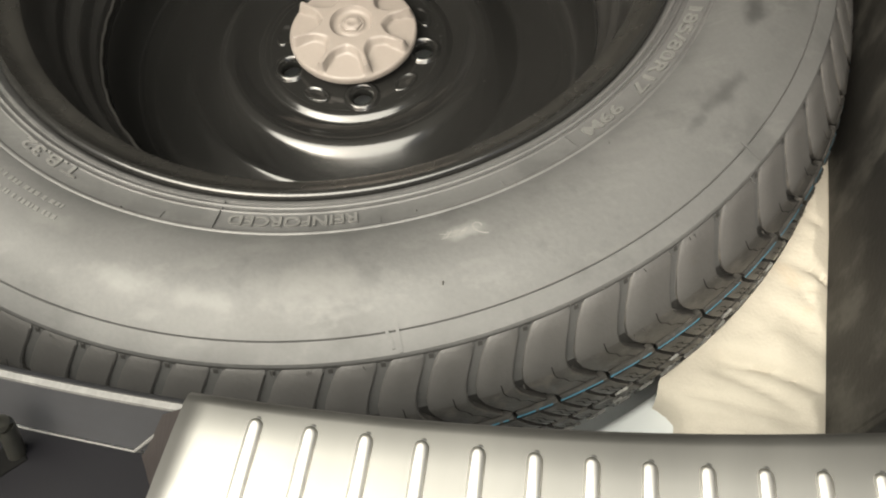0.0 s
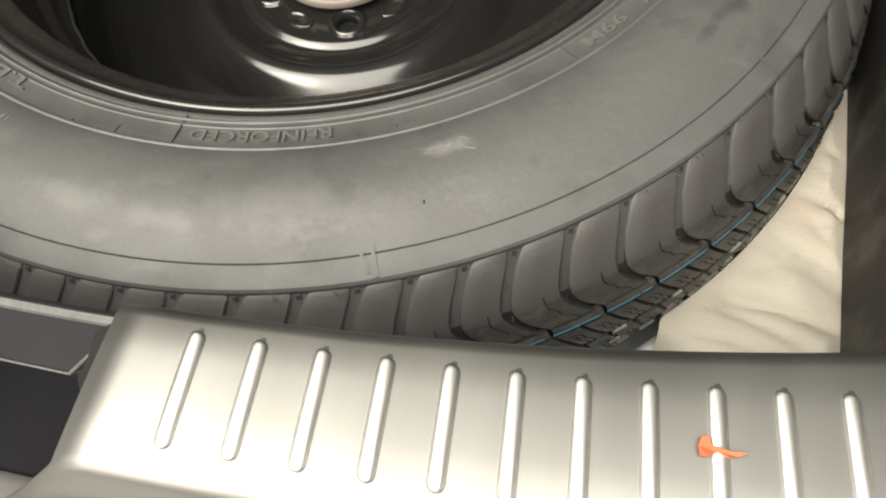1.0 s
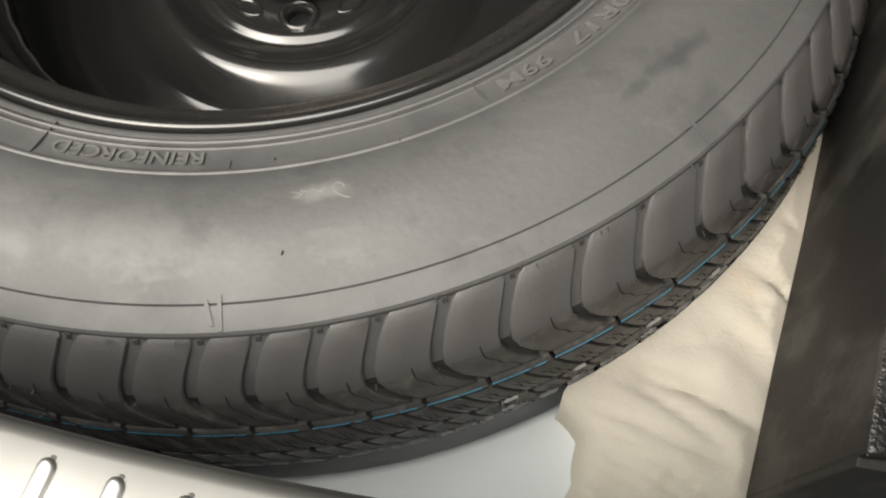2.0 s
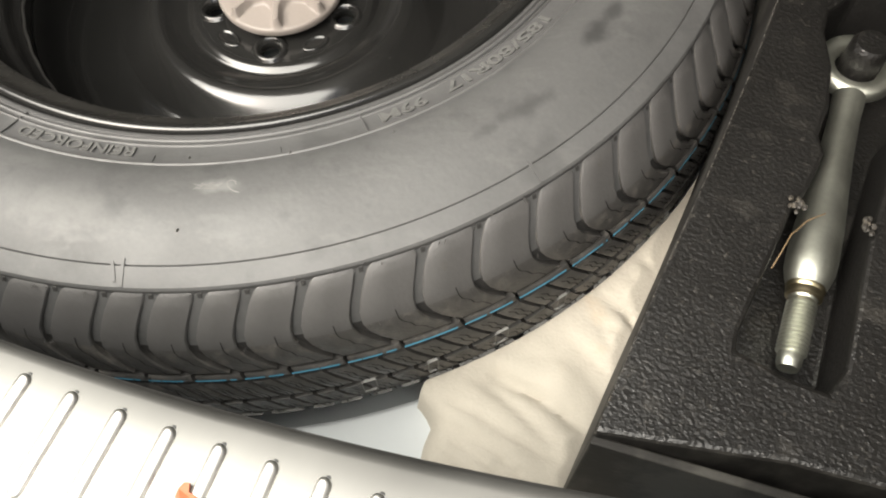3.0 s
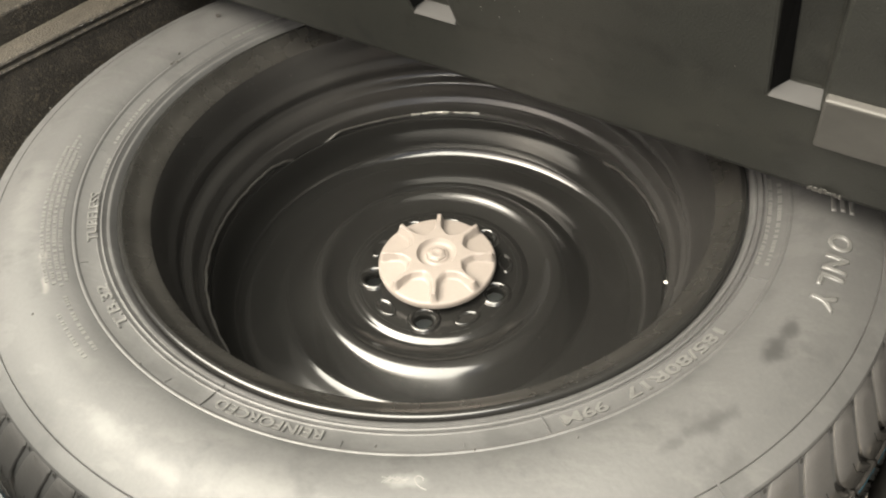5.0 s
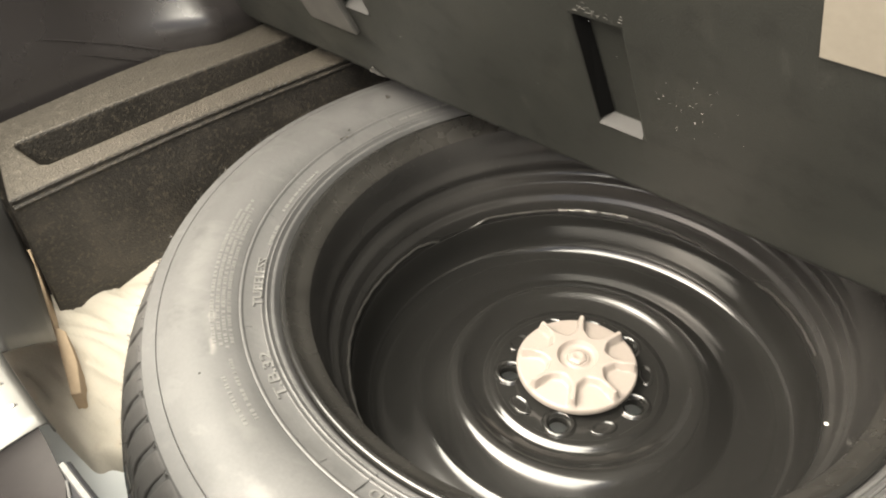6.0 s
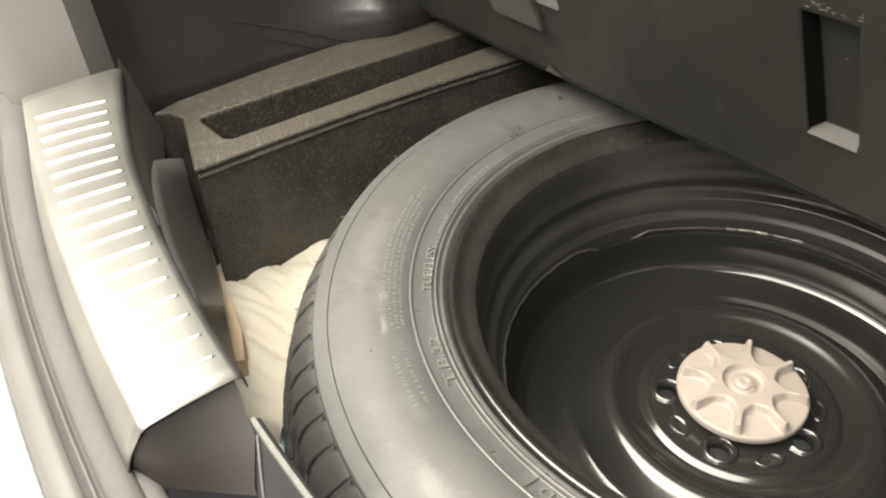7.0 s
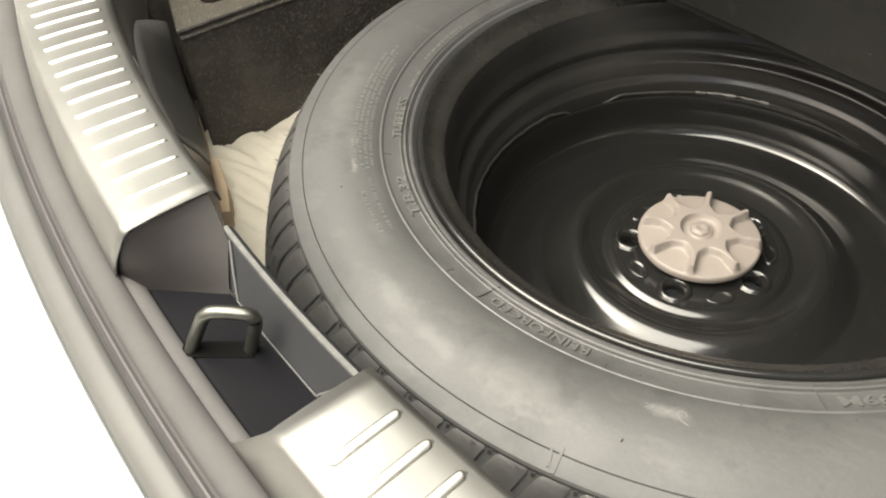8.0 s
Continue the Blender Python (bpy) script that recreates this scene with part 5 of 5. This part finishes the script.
for s in (-1, 1):
    bm = box(min(s * 0.257, s * 0.318), max(s * 0.257, s * 0.318), -0.0050, 0.001, bz(0.262), bz(0.306))
    clip = bevel(part("clip", bm, M_GREYCLIP, board, "light grey plastic clip", smooth=False), 0.0015)
    bm = bmesh.new()
    rg = random.Random(11 + s)
    for k in range(7):
        x = s * (0.262 + 0.0028 * k)
        h = 0.003 + 0.007 * math.sin(math.pi * (k + 1) / 8) * rg.uniform(0.5, 1.0)
        v = [bm.verts.new((x + dx, -0.0006 - rg.random() * 0.0016, dz)) for dx, dz in ((-0.0018, 0.0015), (0.0019, 0.001), (0.0012, h), (-0.0008, h * rg.uniform(0.5, 1.0)))]
        w = [bm.verts.new((q.co.x, q.co.y - 0.0008, q.co.z)) for q in v]
        bm.faces.new(v)
        bm.faces.new(w[::-1])
        for i in range(4):
            bm.faces.new((v[i], v[(i + 1) % 4], w[(i + 1) % 4], w[i]))
    part("frayed_edge", bm, M_GREYCLIP, board, "pale frayed patch on the board edge", smooth=False)
bm = box(0.134, 0.1645, -0.0012, 0.0, bz(0.391), bz(0.445))
part("label", bm, M_PAPER, board, "cream card label", smooth=False)
bm = bmesh.new()
rg = random.Random(21)
for k in range(46):
    x, s = rg.gauss(0.062, 0.018), bz(0.318) + rg.gauss(0, 0.017)
    if k > 24:
        x, s = rg.uniform(-0.3, 0.3), rg.uniform(0.03, 0.3)
    bmesh.ops.create_icosphere(bm, subdivisions=1, radius=rg.uniform(0.00009, 0.00018), matrix=Matrix.Translation((x, -0.0001, s)) @ Matrix.Diagonal((rg.uniform(1.5, 5.0), 0.5, 0.8, 1)))
tagged(part("grit", bm, M_FLAKE, board), kind="stuff")
bm = bmesh.new()
for k in range(26):
    x, q = rg.gauss(0.008, 0.009), bz(0.366) + 0.004 + abs(rg.gauss(0, 0.004))
    bmesh.ops.create_icosphere(bm, subdivisions=1, radius=rg.uniform(0.0003, 0.0009), matrix=Matrix.Translation((x, -0.0001, q)) @ Matrix.Diagonal((rg.uniform(1.0, 3.0), 0.4, 0.8, 1)))
tagged(part("scuff", bm, M_GREYCLIP, board, "pale scuffs over the pocket"), kind="stuff")

# ---- interior round the boot ----
def panel(name, bm, material, label, category, angle=35):
    return tagged(link_mesh(name, bm, material, angle=angle), label, category, kind="structure")


def side_x(y, z):
    k = min(1.0, max(0.0, (y + 0.135) / 0.145))
    inward = float(np.interp(y, (-0.278, -0.262, -0.240, -0.15), (0.040, 0.030, 0.017, 0.014))) + 0.052 * k ** 2.2 * min(1.0, 0.45 + 0.55 * max(0.0, (z - 0.16) / 0.04))
    return 0.535 - inward + float(np.interp(z, (0.03, 0.18, 0.24, 0.45), (0.0, 0.006, 0.014, 0.043))) + 0.72 * k ** 1.3 * min(0.12, max(0.0, z - 0.195))


for s in (-1, 1):
    # the wheel arch swells inwards and leans back ahead of the tray
    ys = [-0.278, -0.262, -0.250, -0.240, -0.20, -0.15, -0.125] + [-0.115 + 0.01 * k for k in range(17)] + [0.20, 0.40, 0.60]
    bm = bmesh.new()
    cols = [[bm.verts.new((s * side_x(y, z), y, z)) for z in (0.03 if y > -0.27 else 0.185, 0.13 if y > -0.27 else 0.19, 0.16 if y > -0.27 else 0.195, 0.18 if y > -0.27 else 0.20, 0.205, 0.215, 0.24, 0.28, 0.34, 0.45)] for y in ys]
    for p, q in zip(cols, cols[1:]):
        for k in range(len(p) - 1):
            bm.faces.new((p[k], p[k + 1], q[k + 1], q[k]))
    side = panel("side_trim", bm, M_SIDE, "dark smooth plastic boot side trim", "side trim", 60)
    for run in (((-0.170, 0.2400), (-0.135, 0.2260), (-0.105, 0.2130), (-0.075, 0.2010), (-0.050, 0.1900), (-0.02, 0.1780)), ((-0.125, 0.2085), (-0.10, 0.1965), (-0.075, 0.1850), (-0.045, 0.1710))):
        part("trim_crease", tube([(s * (side_x(y, z) + 0.0002), y, z) for y, z in run], [0.0002, 0.0008, 0.0011, 0.0012, 0.0013, 0.0013][:len(run)], 8), M_SIDE, side)
    bm = bmesh.new()
    cols = []
    for y, x in ((-0.2775, 0.4945), (-0.288, 0.487), (-0.303, 0.478), (-0.345, 0.505), (-0.365, 0.53), (-0.37, 0.66)):
        cols.append([bm.verts.new((s * (x + o), y, z)) for o, z in ((0.004, 0.16), (0.014, 0.24), (0.028, 0.34), (0.043, 0.45))])
    for p, q in zip(cols, cols[1:]):
        for k in range(len(p) - 1):
            bm.faces.new((p[k], p[k + 1], q[k + 1], q[k]))
    panel("pillar_trim", bm, M_GREYTRIM, "grey plastic pillar trim beside the boot opening", "pillar trim", 50)
panel("front_floor", box(-0.58, 0.58, 0.062, 0.70, 0.190, 0.206), M_BOARD, "fixed dark boot floor board", "floor board")
panel("seat_back", box(-0.62, 0.62, 0.62, 0.70, 0.206, 0.94), M_TRIM, "dark rear seat back", "seat back")
panel("headliner", box(-0.60, 0.60, -0.15, 0.70, 0.92, 0.94), M_LINER, "grey fabric headliner", "headliner")
for s in (-1, 1):
    # quarter trim: four rails round the side window
    bm = bmesh.new()
    for y0, y1, z0, z1 in ((-0.36, 0.70, 0.44, 0.52), (-0.16, 0.70, 0.86, 0.94), (0.50, 0.70, 0.52, 0.86)):
        box(min(s * 0.585, s * 0.68), max(s * 0.585, s * 0.68), y0, y1, z0, z1, bm)
    rows = []
    for x in (0.585, 0.68):
        rows.append([bm.verts.new((s * x, y, z)) for y, z in ((-0.35, 0.52), (-0.25, 0.52), (-0.06, 0.86), (-0.16, 0.86))])
    for k in range(4):
        bm.faces.new((rows[0][k], rows[0][(k + 1) % 4], rows[1][(k + 1) % 4], rows[1][k]))
    bm.faces.new(rows[0][::-1])
    bm.faces.new(rows[1])
    bevel(panel("quarter_trim", bm, M_GREYTRIM, "grey plastic trim round the side window", "side trim"), 0.006)
    bm = prism([(-0.26, 0.515), (0.505, 0.515), (0.505, 0.865), (-0.065, 0.865)], 0.64, 0.644)
    bmesh.ops.transform(bm, matrix=Matrix(((0, 0, s, 0), (1, 0, 0, 0), (0, 1, 0, 0), (0, 0, 0, 1))), verts=bm.verts[:])
    panel("side_window", bm, M_GLASS, "dark tinted rear side window pane", "window")
    bm = box(min(s * 0.70, s * 0.74), max(s * 0.70, s * 0.74), -0.58, 0.70, -0.25, 0.45)
    panel("quarter_panel", bm, M_WHITE, "white painted rear quarter panel", "body panel")
panel("ground", box(-14, 14, -14, 14, -0.72, -0.70), M_GROUND, "pale concrete ground outside", "ground")

# ---- small things ----
for x, y, r in ((-0.278, 0.058, 0.0028), (-0.262, -0.014, 0.0018)):
    rg = random.Random(int(1e4 * r))
    bm = bmesh.new()
    for k in range(5):
        c = Vector((rg.gauss(0, r), rg.gauss(0, r), r * 0.5))
        bmesh.ops.create_icosphere(bm, subdivisions=1, radius=r * rg.uniform(0.4, 0.8), matrix=Matrix.Translation(c) @ Matrix.Diagonal((1.2, 0.8, 0.7, 1)))
    crumb = tagged(link_mesh("crumb", bm, M_FOAM2, smooth=False), "small dark foam crumb lying on the tyre sidewall", "crumb")
    crumb.location = (x, y, side_z(math.hypot(x, y)))
bm = bmesh.new()
leaf_pts = [(0.8 * x, 0.8 * y) for x, y in [(-0.006, 0.003), (-0.004, 0.004), (-0.002, 0.001), (0.001, 0.0014), (0.005, 0.0008), (0.010, 0.0020), (0.007, -0.0002), (0.004, -0.0012), (0.0, -0.0006), (-0.003, -0.003), (-0.0055, -0.0035), (-0.0065, 0.0)]]
lo = [bm.verts.new((x, y, 0.0)) for x, y in leaf_pts]
hi = [bm.verts.new((x, y, 0.0006 + 0.0008 * abs(math.sin(x * 500)))) for x, y in leaf_pts]
bm.faces.new(lo[::-1])
bm.faces.new(hi)
for i in range(len(lo)):
    bm.faces.new((lo[i], lo[(i + 1) % len(lo)], hi[(i + 1) % len(lo)], hi[i]))
petal = tagged(link_mesh("petal", bm, M_LEAF, smooth=False), "small dried orange petal on the sill plate", "petal")
petal.matrix_world = pose(0.2555, -0.3745, 0.2516, 0, 0, -4)
